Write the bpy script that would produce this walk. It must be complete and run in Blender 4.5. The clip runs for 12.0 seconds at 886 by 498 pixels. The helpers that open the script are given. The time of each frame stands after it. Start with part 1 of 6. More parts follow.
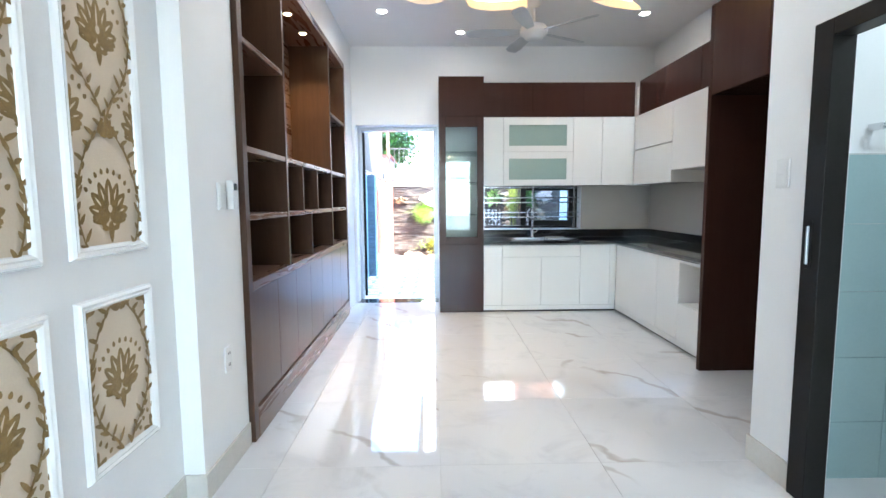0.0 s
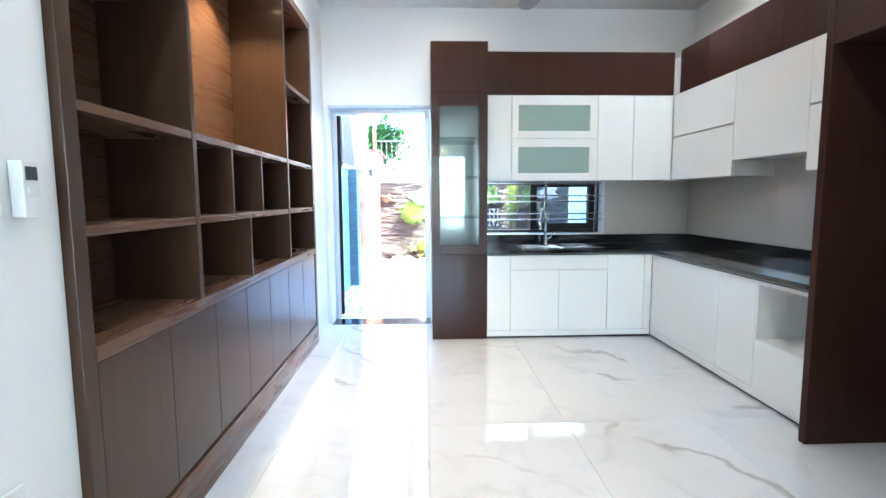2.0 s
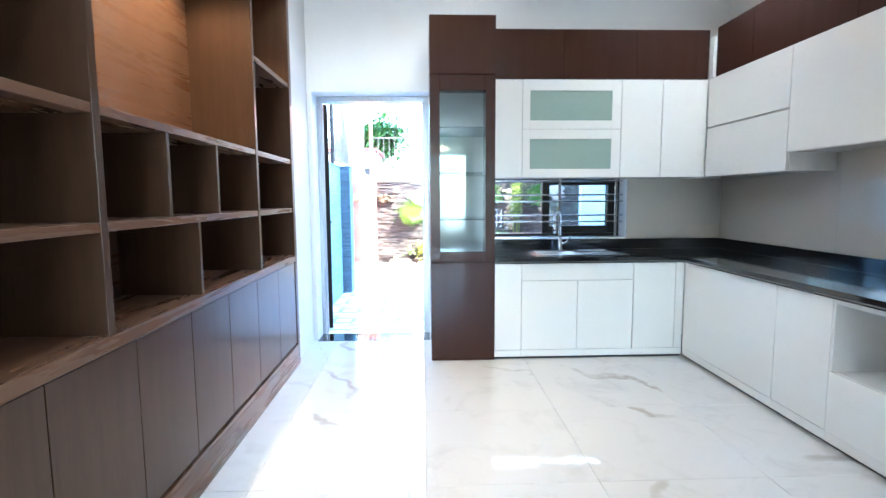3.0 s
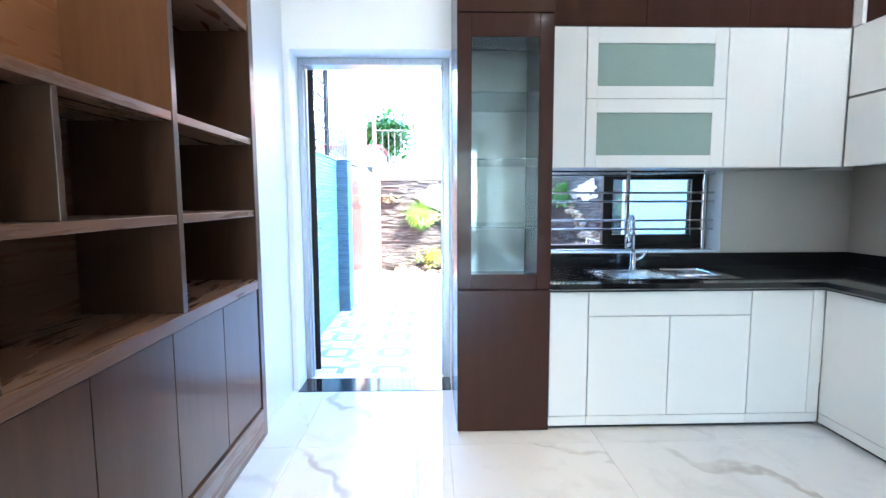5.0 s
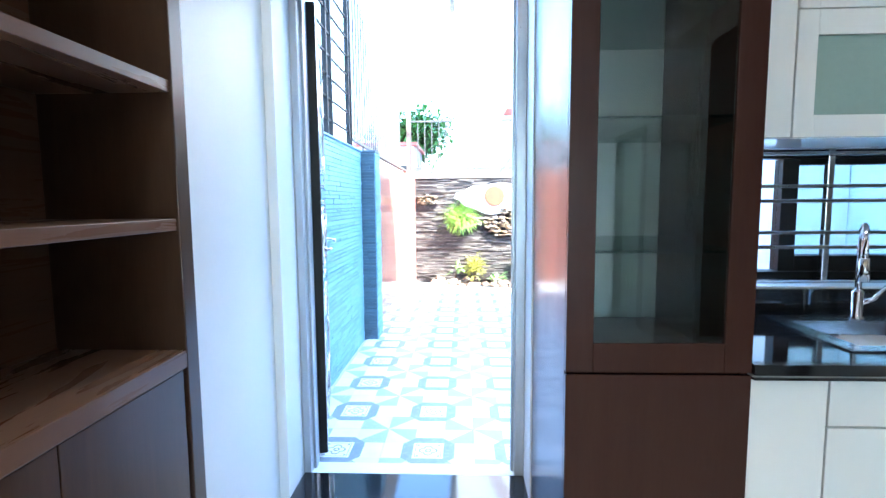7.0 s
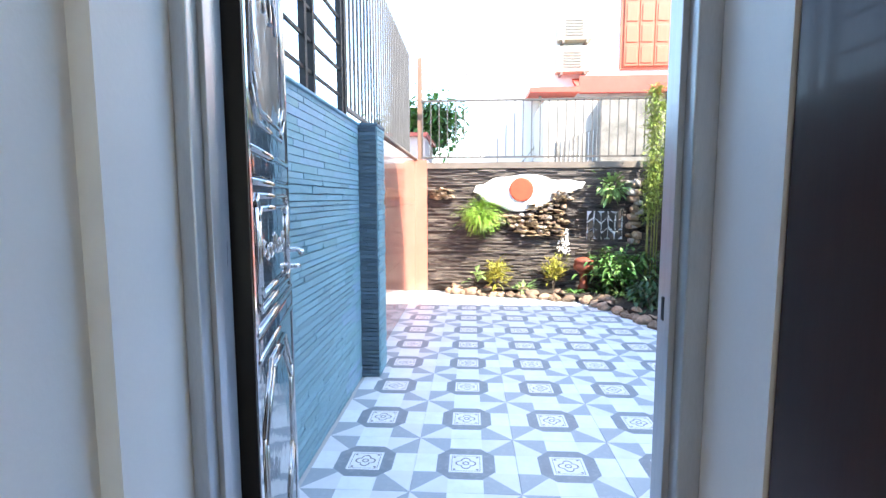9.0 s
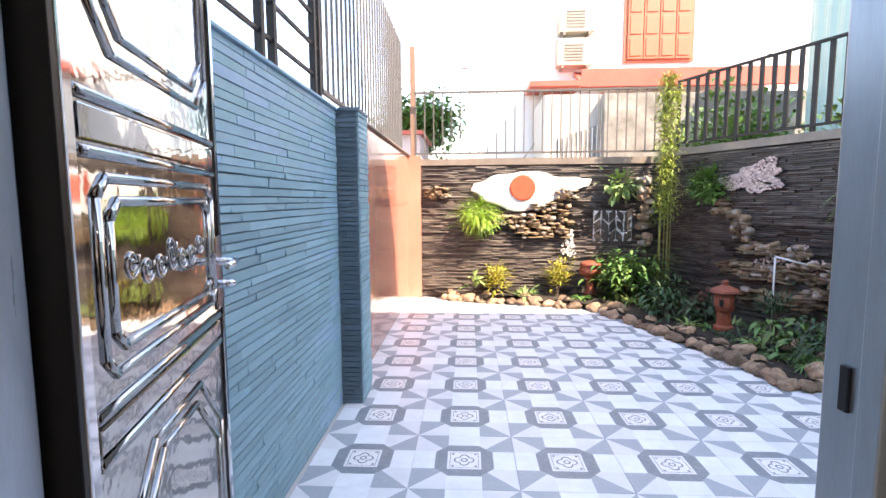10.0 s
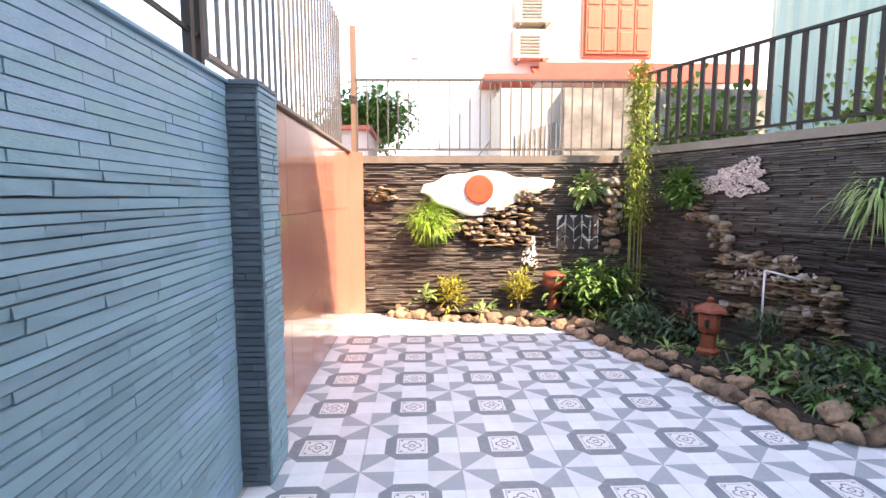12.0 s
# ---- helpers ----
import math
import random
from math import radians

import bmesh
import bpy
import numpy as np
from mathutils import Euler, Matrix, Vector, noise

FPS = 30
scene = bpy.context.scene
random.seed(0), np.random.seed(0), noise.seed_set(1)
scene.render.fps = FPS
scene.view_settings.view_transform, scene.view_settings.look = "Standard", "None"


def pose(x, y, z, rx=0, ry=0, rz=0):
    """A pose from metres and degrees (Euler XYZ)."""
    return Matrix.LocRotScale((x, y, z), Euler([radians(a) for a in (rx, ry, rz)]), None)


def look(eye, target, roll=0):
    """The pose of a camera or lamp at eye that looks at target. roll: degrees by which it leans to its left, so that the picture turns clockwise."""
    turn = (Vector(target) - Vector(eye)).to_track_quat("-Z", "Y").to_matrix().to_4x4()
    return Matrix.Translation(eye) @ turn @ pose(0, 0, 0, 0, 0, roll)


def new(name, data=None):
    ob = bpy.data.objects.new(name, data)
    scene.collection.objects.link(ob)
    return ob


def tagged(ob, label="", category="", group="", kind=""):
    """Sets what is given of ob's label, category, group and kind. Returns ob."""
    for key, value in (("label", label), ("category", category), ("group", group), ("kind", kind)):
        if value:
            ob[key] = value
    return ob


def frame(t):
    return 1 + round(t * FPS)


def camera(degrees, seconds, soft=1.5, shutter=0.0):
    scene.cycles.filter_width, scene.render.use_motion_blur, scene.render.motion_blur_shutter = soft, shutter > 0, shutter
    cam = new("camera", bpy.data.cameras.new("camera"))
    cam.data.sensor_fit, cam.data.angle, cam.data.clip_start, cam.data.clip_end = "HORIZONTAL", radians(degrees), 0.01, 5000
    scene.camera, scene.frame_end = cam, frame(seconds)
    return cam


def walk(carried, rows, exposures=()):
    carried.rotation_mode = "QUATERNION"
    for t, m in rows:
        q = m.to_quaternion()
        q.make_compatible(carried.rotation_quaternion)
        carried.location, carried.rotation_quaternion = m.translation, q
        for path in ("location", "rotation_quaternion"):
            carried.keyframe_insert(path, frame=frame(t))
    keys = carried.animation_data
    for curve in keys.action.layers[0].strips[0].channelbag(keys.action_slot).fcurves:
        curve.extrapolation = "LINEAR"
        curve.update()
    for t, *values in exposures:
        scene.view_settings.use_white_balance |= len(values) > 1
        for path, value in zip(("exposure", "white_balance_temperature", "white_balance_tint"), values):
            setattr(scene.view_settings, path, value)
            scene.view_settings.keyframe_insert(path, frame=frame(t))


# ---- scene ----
cam = camera(83.6, 12.0)
ROWS = [      # seconds, eye, target, lean
    (0, (-0.027, 0.021, 1.307), (0.013, 2.011, 1.111), -0.4),
    (0.5, (-0.052, 0.293, 1.313), (-0.003, 2.283, 1.117), -0.3),
    (1, (-0.025, 0.572, 1.309), (0.027, 2.561, 1.111), -0.4),
    (1.5, (-0.008, 0.892, 1.31), (0.055, 2.881, 1.107), -0.3),
    (2, (-0.015, 1.204, 1.313), (0.058, 3.192, 1.108), -0.3),
    (2.5, (0.003, 1.516, 1.312), (0.078, 3.504, 1.106), -0.3),
    (4.5, (-0.048, 2.73, 1.288), (0.013, 4.719, 1.093), -0.3),
    (5, (-0.101, 3.06, 1.289), (-0.045, 5.05, 1.09), -0.2),
    (5.5, (-0.12, 3.399, 1.292), (-0.087, 5.389, 1.091), -0.3),
    (6, (-0.182, 3.735, 1.287), (-0.166, 5.726, 1.09), -0.1),
    (6.5, (-0.214, 4.046, 1.28), (-0.235, 6.036, 1.087), -0.1),
    (7, (-0.234, 4.348, 1.279), (-0.315, 6.338, 1.087), -0.4),
    (9, (-0.409, 5.605, 1.238), (-0.522, 7.591, 1.035), -0.1),
    (9.5, (-0.42, 5.883, 1.214), (-0.53, 7.869, 1.011), -0.2),
    (10, (-0.409, 6.121, 1.211), (-0.512, 8.109, 1.013), -0.3),
    (10.5, (-0.412, 6.341, 1.226), (-0.504, 8.329, 1.027), -0.2),
    (11, (-0.425, 6.555, 1.225), (-0.503, 8.544, 1.024), -0.2),
    (11.5, (-0.39, 6.758, 1.235), (-0.439, 8.747, 1.035), -0.3),
    (12, (-0.372, 6.922, 1.258), (-0.286, 8.91, 1.054), -0.1),
]
STOPS = [(0.0, 4.64, 6100, 7), (2.5, 4.92, 5750, 3), (5.0, 4.86, 5600, 3), (7.0, 4.42, 5550, 1), (8.6, 3.3, 6600, 6), (9.5, 3.1, 7300, 10), (10.0, 2.96, 8400, 17), (10.5, 2.82, 9000, 20), (12.0, 2.83, 9150, 21)]
walk(cam, [(t, look(eye, target, lean)) for t, eye, target, lean in ROWS], STOPS)

# ---- world, sun, large lights ----
SUN_TO = Vector((0.50, -0.44, 0.74)).normalized()      # towards the sun: behind the house, high
world = bpy.data.worlds.new("sky")
scene.world = world
world.use_nodes = True
wn, wl = world.node_tree.nodes, world.node_tree.links
sky = wn.new("ShaderNodeTexSky")
sky.sky_type = "NISHITA"
sky.sun_disc = False
sky.sun_elevation = math.asin(SUN_TO.z)
sky.sun_rotation = math.atan2(SUN_TO.x, SUN_TO.y)
sky.air_density, sky.dust_density = 1.0, 0.8
sky.ozone_density = 3.0
wn["Background"].inputs["Strength"].default_value = 0.15
wl.new(sky.outputs["Color"], wn["Background"].inputs["Color"])


def lamp(name, kind, place, target, power, colour, size=0.1, spread=150, size_y=None):
    data = bpy.data.lights.new(name, kind)
    data.energy, data.color = power, colour
    if kind == "SUN":
        data.angle = radians(size)
    elif kind == "SPOT":
        data.spot_size, data.spot_blend, data.shadow_soft_size = radians(spread), 0.6, size
    elif kind == "AREA":
        data.size = size
        if size_y:
            data.shape, data.size_y = "RECTANGLE", size_y
    else:
        data.shadow_soft_size = size
    ob = new(name, data)
    ob.matrix_world = look(place, target)
    return ob


lamp("sun", "SUN", SUN_TO * 30, (0, 0, 0), 2.3, (1.0, 0.94, 0.86), 0.5)
WARM, NEUTRAL, DAY = (1.0, 0.72, 0.42), (0.91, 0.96, 1.0), (0.80, 0.90, 1.0)
DOWN = [(-0.52, 5.21), (0.30, 5.83), (2.16, 5.26), (-0.5, 3.0), (1.1, 2.9), (0.2, -0.8), (0.2, -3.2)]
for dx, dy in DOWN:
    lamp("downlight_lamp", "SPOT", (dx, dy, 3.17), (dx, dy, 0), 0.9 if dy > 5.5 else 1.9, NEUTRAL, 0.06, 125 if dy > 5.5 else 150)
lamp("front_window_light", "AREA", (0.2, -6.3, 1.5), (0.2, 0, 1.5), 8.0, DAY, 2.2, size_y=2.3)
for sy in (3.55, 4.05, 4.5, 5.15):
    lamp("shelf_spot_lamp", "SPOT", (-1.14, sy, 2.735), (-1.2, sy, 0), 2.6, WARM, 0.02, 110)
lamp("bathroom_lamp", "POINT", (2.3, 1.2, 2.5), (2.3, 1.2, 0), 1.15, (0.82, 0.95, 1.0), 0.15)

# ---- materials ----
MATS = {}


def nodes_of(name):
    m = bpy.data.materials.new(name)
    m.use_nodes = True
    return m, m.node_tree.nodes, m.node_tree.links, m.node_tree.nodes["Principled BSDF"]


def mixer(n, l, fac, a, b, blend="MIX"):
    x = n.new("ShaderNodeMix")
    x.data_type, x.blend_type = "RGBA", blend
    for sock, v in ((x.inputs["Factor"], fac), (x.inputs[6], a), (x.inputs[7], b)):
        if isinstance(v, (int, float)):
            sock.default_value = v
        elif isinstance(v, tuple):
            sock.default_value = (*v, 1)
        else:
            l.new(v, sock)
    return x.outputs[2]


def calc(n, l, op, a, b=0.0, c=0.0):
    x = n.new("ShaderNodeMath")
    x.operation = op
    for sock, v in zip(x.inputs, (a, b, c)):
        if isinstance(v, (int, float)):
            sock.default_value = v
        else:
            l.new(v, sock)
    return x.outputs[0]


def ramp(n, l, v, lo, hi):
    x = n.new("ShaderNodeMapRange")
    x.inputs["From Min"].default_value, x.inputs["From Max"].default_value = lo, hi
    l.new(v, x.inputs["Value"])
    return x.outputs["Result"]


def noisy(n, l, co, scale, detail=4.0, rough=0.55, distort=0.0):
    x = n.new("ShaderNodeTexNoise")
    x.inputs["Scale"].default_value, x.inputs["Detail"].default_value = scale, detail
    x.inputs["Roughness"].default_value, x.inputs["Distortion"].default_value = rough, distort
    l.new(co, x.inputs["Vector"])
    return x.outputs["Fac"]


def coords(n, l, stretch=(1, 1, 1), wander=0.0):
    tc = n.new("ShaderNodeTexCoord")
    mp = n.new("ShaderNodeMapping")
    mp.inputs["Scale"].default_value = stretch
    l.new(tc.outputs["Object"], mp.inputs["Vector"])
    if not wander:
        return mp.outputs["Vector"]
    info = n.new("ShaderNodeObjectInfo")
    add = n.new("ShaderNodeVectorMath")
    add.operation = "ADD"
    l.new(mp.outputs["Vector"], add.inputs[0])
    l.new(calc(n, l, "MULTIPLY", info.outputs["Random"], wander), add.inputs[1])
    return add.outputs["Vector"]


def surface(name, a, b, scale=4.0, rough=0.5, bump=0.1, metal=0.0, coat=0.0, stretch=(1, 1, 1), fine=60.0, pieces=0.0, islands=0.0,
            wander=0.0, spec=0.5, rough_var=0.12, depth=0.01, distort=0.0, coat_rough=0.06):
    """Two-scale mottling between the colours a and b, fine grain in the relief, roughness that wanders."""
    if name in MATS:
        return MATS[name]
    m, n, l, p = nodes_of(name)
    co = coords(n, l, stretch, wander)
    big = noisy(n, l, co, scale, 5, 0.6, distort)
    small = noisy(n, l, co, fine, 3)
    fac = ramp(n, l, calc(n, l, "ADD", calc(n, l, "MULTIPLY", big, 0.7), calc(n, l, "MULTIPLY", small, 0.3)), 0.32, 0.68)
    col = mixer(n, l, fac, a, b)
    if pieces:
        info = n.new("ShaderNodeObjectInfo")
        v = ramp(n, l, info.outputs["Random"], 0, 1)
        hs = n.new("ShaderNodeHueSaturation")
        l.new(calc(n, l, "ADD", calc(n, l, "MULTIPLY", v, 2 * pieces), 1 - pieces), hs.inputs["Value"])
        l.new(col, hs.inputs["Color"])
        col = hs.outputs["Color"]
    if islands:
        geo = n.new("ShaderNodeNewGeometry")
        hs = n.new("ShaderNodeHueSaturation")
        l.new(calc(n, l, "ADD", calc(n, l, "MULTIPLY", geo.outputs["Random Per Island"], 2 * islands), 1 - islands), hs.inputs["Value"])
        l.new(calc(n, l, "ADD", calc(n, l, "MULTIPLY", geo.outputs["Random Per Island"], 0.05), 0.475), hs.inputs["Hue"])
        l.new(col, hs.inputs["Color"])
        col = hs.outputs["Color"]
    l.new(col, p.inputs["Base Color"])
    l.new(calc(n, l, "ADD", calc(n, l, "MULTIPLY", big, rough_var), rough - rough_var / 2), p.inputs["Roughness"])
    p.inputs["Metallic"].default_value = metal
    p.inputs["Coat Weight"].default_value = coat
    p.inputs["Coat Roughness"].default_value = coat_rough
    p.inputs["Specular IOR Level"].default_value = spec
    if bump:
        bp = n.new("ShaderNodeBump")
        bp.inputs["Strength"].default_value, bp.inputs["Distance"].default_value = bump, depth
        l.new(calc(n, l, "ADD", small, calc(n, l, "MULTIPLY", big, 0.8)), bp.inputs["Height"])
        l.new(bp.outputs["Normal"], p.inputs["Normal"])
    MATS[name] = m
    return m


def glowing(name, colour, strength):
    m, n, l, p = nodes_of(name)
    p.inputs["Base Color"].default_value = (0.9, 0.9, 0.9, 1)
    p.inputs["Emission Color"].default_value = (*colour, 1)
    p.inputs["Emission Strength"].default_value = strength
    return m


def clear_glass(name, tint, gloss=0.02):
    m, n, l, p = nodes_of(name)
    n.remove(p)
    tr, gl, fr, mx = n.new("ShaderNodeBsdfTransparent"), n.new("ShaderNodeBsdfGlossy"), n.new("ShaderNodeLayerWeight"), n.new("ShaderNodeMixShader")
    tr.inputs["Color"].default_value = (*tint, 1)
    gl.inputs["Roughness"].default_value = gloss
    fr.inputs["Blend"].default_value = 0.5
    l.new(calc(n, l, "MULTIPLY_ADD", calc(n, l, "POWER", fr.outputs["Facing"], 4.0), 0.85, 0.05), mx.inputs["Fac"])
    l.new(tr.outputs[0], mx.inputs[1])
    l.new(gl.outputs[0], mx.inputs[2])
    l.new(mx.outputs[0], n["Material Output"].inputs["Surface"])
    return m


def marble_mat():
    m, n, l, p = nodes_of("polished_marble_tile")
    co = coords(n, l, (1, 1, 1), 37.0)
    warp = noisy(n, l, co, 1.3, 5, 0.6)
    wave = n.new("ShaderNodeTexWave")
    wave.wave_type, wave.bands_direction = "BANDS", "DIAGONAL"
    wave.inputs["Scale"].default_value = 0.55
    wave.inputs["Distortion"].default_value = 7.0
    wave.inputs["Detail"].default_value, wave.inputs["Detail Scale"].default_value = 5.0, 1.4
    l.new(co, wave.inputs["Vector"])
    thin = ramp(n, l, wave.outputs["Fac"], 0.985, 1.0)
    patch = ramp(n, l, noisy(n, l, co, 1.9, 3), 0.47, 0.62)
    veins = calc(n, l, "MULTIPLY", thin, patch)
    soft = ramp(n, l, noisy(n, l, co, 2.6, 6, 0.65, 1.2), 0.52, 0.8)
    col = mixer(n, l, soft, (0.62, 0.62, 0.625), (0.50, 0.50, 0.515))
    col = mixer(n, l, calc(n, l, "MULTIPLY", veins, 0.75), col, (0.36, 0.32, 0.29))
    l.new(col, p.inputs["Base Color"])
    l.new(calc(n, l, "ADD", calc(n, l, "MULTIPLY", warp, 0.04), 0.015), p.inputs["Roughness"])
    p.inputs["Specular IOR Level"].default_value = 0.75
    bp = n.new("ShaderNodeBump")
    bp.inputs["Strength"].default_value, bp.inputs["Distance"].default_value = 0.04, 0.004
    l.new(noisy(n, l, co, 5.0, 2), bp.inputs["Height"])
    l.new(bp.outputs["Normal"], p.inputs["Normal"])
    return m


TILE = 0.512


def patio_mat():
    """Printed encaustic pattern: framed medallion, dark octagon, white bars and a pinwheel on each corner."""
    m, n, l, p = nodes_of("encaustic_patio_tile")
    tc = n.new("ShaderNodeTexCoord")
    sp = n.new("ShaderNodeSeparateXYZ")
    l.new(tc.outputs["Object"], sp.inputs[0])
    u, v = calc(n, l, "DIVIDE", sp.outputs[0], TILE), calc(n, l, "DIVIDE", sp.outputs[1], TILE)
    a, b = calc(n, l, "ABSOLUTE", u), calc(n, l, "ABSOLUTE", v)
    hi, lo = calc(n, l, "MAXIMUM", a, b), calc(n, l, "MINIMUM", a, b)
    less = lambda x, y: calc(n, l, "LESS_THAN", x, y)
    both = lambda x, y: calc(n, l, "MULTIPLY", x, y)
    medal = less(hi, 0.165)
    octagon = both(less(hi, 0.285), less(calc(n, l, "ADD", a, b), 0.435))
    bar = both(calc(n, l, "SUBTRACT", 1.0, less(hi, 0.285)), less(lo, 0.165))
    # eight alternating sectors about the tile's corner
    diag = less(calc(n, l, "SUBTRACT", 0.5, a), calc(n, l, "SUBTRACT", 0.5, b))
    quad = less(both(u, v), 0.0)
    sector = calc(n, l, "ABSOLUTE", calc(n, l, "SUBTRACT", diag, quad))
    light, grey, dark = (0.79, 0.83, 0.86), (0.33, 0.385, 0.43), (0.18, 0.22, 0.255)
    co = coords(n, l, (1, 1, 1), 11.0)
    cloud = noisy(n, l, co, 9.0, 5)
    col = mixer(n, l, sector, (0.72, 0.74, 0.76), grey)
    col = mixer(n, l, bar, col, light)
    col = mixer(n, l, octagon, col, dark)
    # medallion print: four petals, a ring and corner dots
    r2 = calc(n, l, "SQRT", calc(n, l, "ADD", both(u, u), both(v, v)))
    ang = calc(n, l, "ARCTAN2", v, u)
    petal = calc(n, l, "ABSOLUTE", calc(n, l, "SUBTRACT", r2, calc(n, l, "ADD", 0.06, calc(n, l, "MULTIPLY", calc(n, l, "ABSOLUTE", calc(n, l, "COSINE", both(ang, 2.0))), 0.035))))
    ring = calc(n, l, "ABSOLUTE", calc(n, l, "SUBTRACT", r2, 0.028))
    frame_line = calc(n, l, "ABSOLUTE", calc(n, l, "SUBTRACT", hi, 0.138))
    dots = calc(n, l, "SQRT", calc(n, l, "ADD", calc(n, l, "POWER", calc(n, l, "SUBTRACT", a, 0.112), 2.0), calc(n, l, "POWER", calc(n, l, "SUBTRACT", b, 0.112), 2.0)))
    ink = calc(n, l, "MAXIMUM", calc(n, l, "MAXIMUM", less(petal, 0.008), less(ring, 0.007)), calc(n, l, "MAXIMUM", less(frame_line, 0.003), less(dots, 0.014)))
    col = mixer(n, l, medal, col, mixer(n, l, ink, (0.80, 0.80, 0.80), (0.16, 0.16, 0.18)))
    col = mixer(n, l, calc(n, l, "MULTIPLY", ramp(n, l, cloud, 0.4, 0.8), 0.28), col, (0.42, 0.44, 0.47))
    col = mixer(n, l, calc(n, l, "MULTIPLY", ramp(n, l, noisy(n, l, co, 45.0, 4), 0.5, 0.8), 0.25), col, (0.6, 0.6, 0.6))
    l.new(col, p.inputs["Base Color"])
    l.new(calc(n, l, "ADD", calc(n, l, "MULTIPLY", cloud, 0.2), 0.30), p.inputs["Roughness"])
    bp = n.new("ShaderNodeBump")
    bp.inputs["Strength"].default_value, bp.inputs["Distance"].default_value = 0.15, 0.002
    l.new(noisy(n, l, co, 120.0, 3), bp.inputs["Height"])
    l.new(bp.outputs["Normal"], p.inputs["Normal"])
    return m


PAINT = surface("white_wall_paint", (0.80, 0.80, 0.79), (0.76, 0.76, 0.755), 2.0, 0.45, 0.05, fine=90)
CEIL = surface("white_ceiling_paint", (0.80, 0.81, 0.82), (0.77, 0.78, 0.79), 1.5, 0.6, 0.04, fine=80)
SKIRT = surface("cream_skirting_tile", (0.62, 0.59, 0.53), (0.54, 0.51, 0.46), 6, 0.12, 0.03)
MARBLE = marble_mat()
GROUT = surface("pale_grout", (0.55, 0.55, 0.54), (0.48, 0.48, 0.47), 30, 0.7, 0.1)
# Same walnut as WOODV, lightened to make up for dim light on the shelves.
WOOD = surface("brightened_walnut_veneer", (0.135, 0.068, 0.040), (0.112, 0.056, 0.033), 2.2, 0.28, 0.03, spec=0.2, coat=0.08, stretch=(6, 0.7, 14), fine=26, distort=0.6)
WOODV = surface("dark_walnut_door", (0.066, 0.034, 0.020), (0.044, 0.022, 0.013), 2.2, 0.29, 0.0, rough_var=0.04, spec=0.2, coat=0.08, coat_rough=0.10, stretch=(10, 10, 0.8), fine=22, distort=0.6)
MAHOG = surface("glossy_mahogany_board", (0.048, 0.021, 0.016), (0.040, 0.017, 0.013), 1.8, 0.22, 0.0, coat=0.07, coat_rough=0.04, spec=0.12, stretch=(8, 8, 0.7), fine=24)
WHITE = surface("white_lacquer", (0.80, 0.80, 0.785), (0.775, 0.775, 0.76), 1.2, 0.20, 0.015, coat=0.3, fine=30)
DARKGAP = surface("dark_shadow_gap", (0.03, 0.03, 0.03), (0.02, 0.02, 0.02), 9, 0.7, 0.0)
GRANITE = surface("polished_black_granite", (0.006, 0.006, 0.007), (0.016, 0.016, 0.018), 60, 0.07, 0.0, coat=0.3, fine=240, rough_var=0.03)
EDGEBAND = surface("grey_edge_stripe", (0.34, 0.32, 0.30), (0.26, 0.25, 0.24), 20, 0.3, 0.0)
SPLASH = surface("beige_splashback_glass", (0.50, 0.48, 0.44), (0.45, 0.43, 0.395), 1.4, 0.10, 0.01, coat=0.3, rough_var=0.04)
FROST = surface("frosted_green_glass", (0.30, 0.40, 0.365), (0.27, 0.36, 0.33), 1.0, 0.22, 0.0, coat=0.4)
STEEL = surface("brushed_steel", (0.62, 0.62, 0.62), (0.50, 0.50, 0.51), 5, 0.20, 0.02, metal=1.0, stretch=(1, 18, 1), fine=60)
CHROME = surface("polished_chrome", (0.74, 0.74, 0.75), (0.66, 0.66, 0.68), 3, 0.07, 0.0, metal=1.0, rough_var=0.04)
PRESSED = surface("pressed_steel_door", (0.47, 0.455, 0.44), (0.38, 0.37, 0.36), 3.5, 0.06, 0.14, metal=1.0, fine=7, rough_var=0.05, depth=0.012)
FRAMEM = surface("grey_steel_door_frame", (0.52, 0.54, 0.57), (0.40, 0.42, 0.45), 4, 0.30, 0.04, metal=0.5, stretch=(8, 8, 1))
BLACKAL = surface("black_aluminium", (0.010, 0.009, 0.008), (0.015, 0.013, 0.012), 5, 0.42, 0.02, spec=0.15)
PLASTIC = surface("white_plastic", (0.74, 0.74, 0.73), (0.68, 0.68, 0.67), 12, 0.3, 0.0)
FANGREY = surface("grey_fan_blade", (0.52, 0.55, 0.58), (0.46, 0.49, 0.52), 6, 0.35, 0.02)
SCREEN = surface("dark_plastic", (0.03, 0.032, 0.035), (0.05, 0.05, 0.05), 15, 0.25, 0.0)
PAPER = surface("beige_wallpaper", (0.66, 0.55, 0.42), (0.60, 0.49, 0.37), 5, 0.5, 0.12, fine=160)
GOLD = surface("gold_damask_print", (0.30, 0.19, 0.058), (0.19, 0.118, 0.034), 30, 0.4, 0.3, metal=0.1, fine=140)
GLASS = clear_glass("clear_cabinet_glass", (0.86, 0.91, 0.90))
def milky_glass(name):
    m, n, l, p = nodes_of(name)
    n.remove(p)
    tl, df, mx = n.new("ShaderNodeBsdfTranslucent"), n.new("ShaderNodeBsdfDiffuse"), n.new("ShaderNodeMixShader")
    tl.inputs["Color"].default_value = (0.85, 0.90, 0.92, 1)
    df.inputs["Color"].default_value = (0.7, 0.74, 0.76, 1)
    mx.inputs["Fac"].default_value = 0.25
    l.new(tl.outputs[0], mx.inputs[1])
    l.new(df.outputs[0], mx.inputs[2])
    l.new(mx.outputs[0], n["Material Output"].inputs["Surface"])
    return m


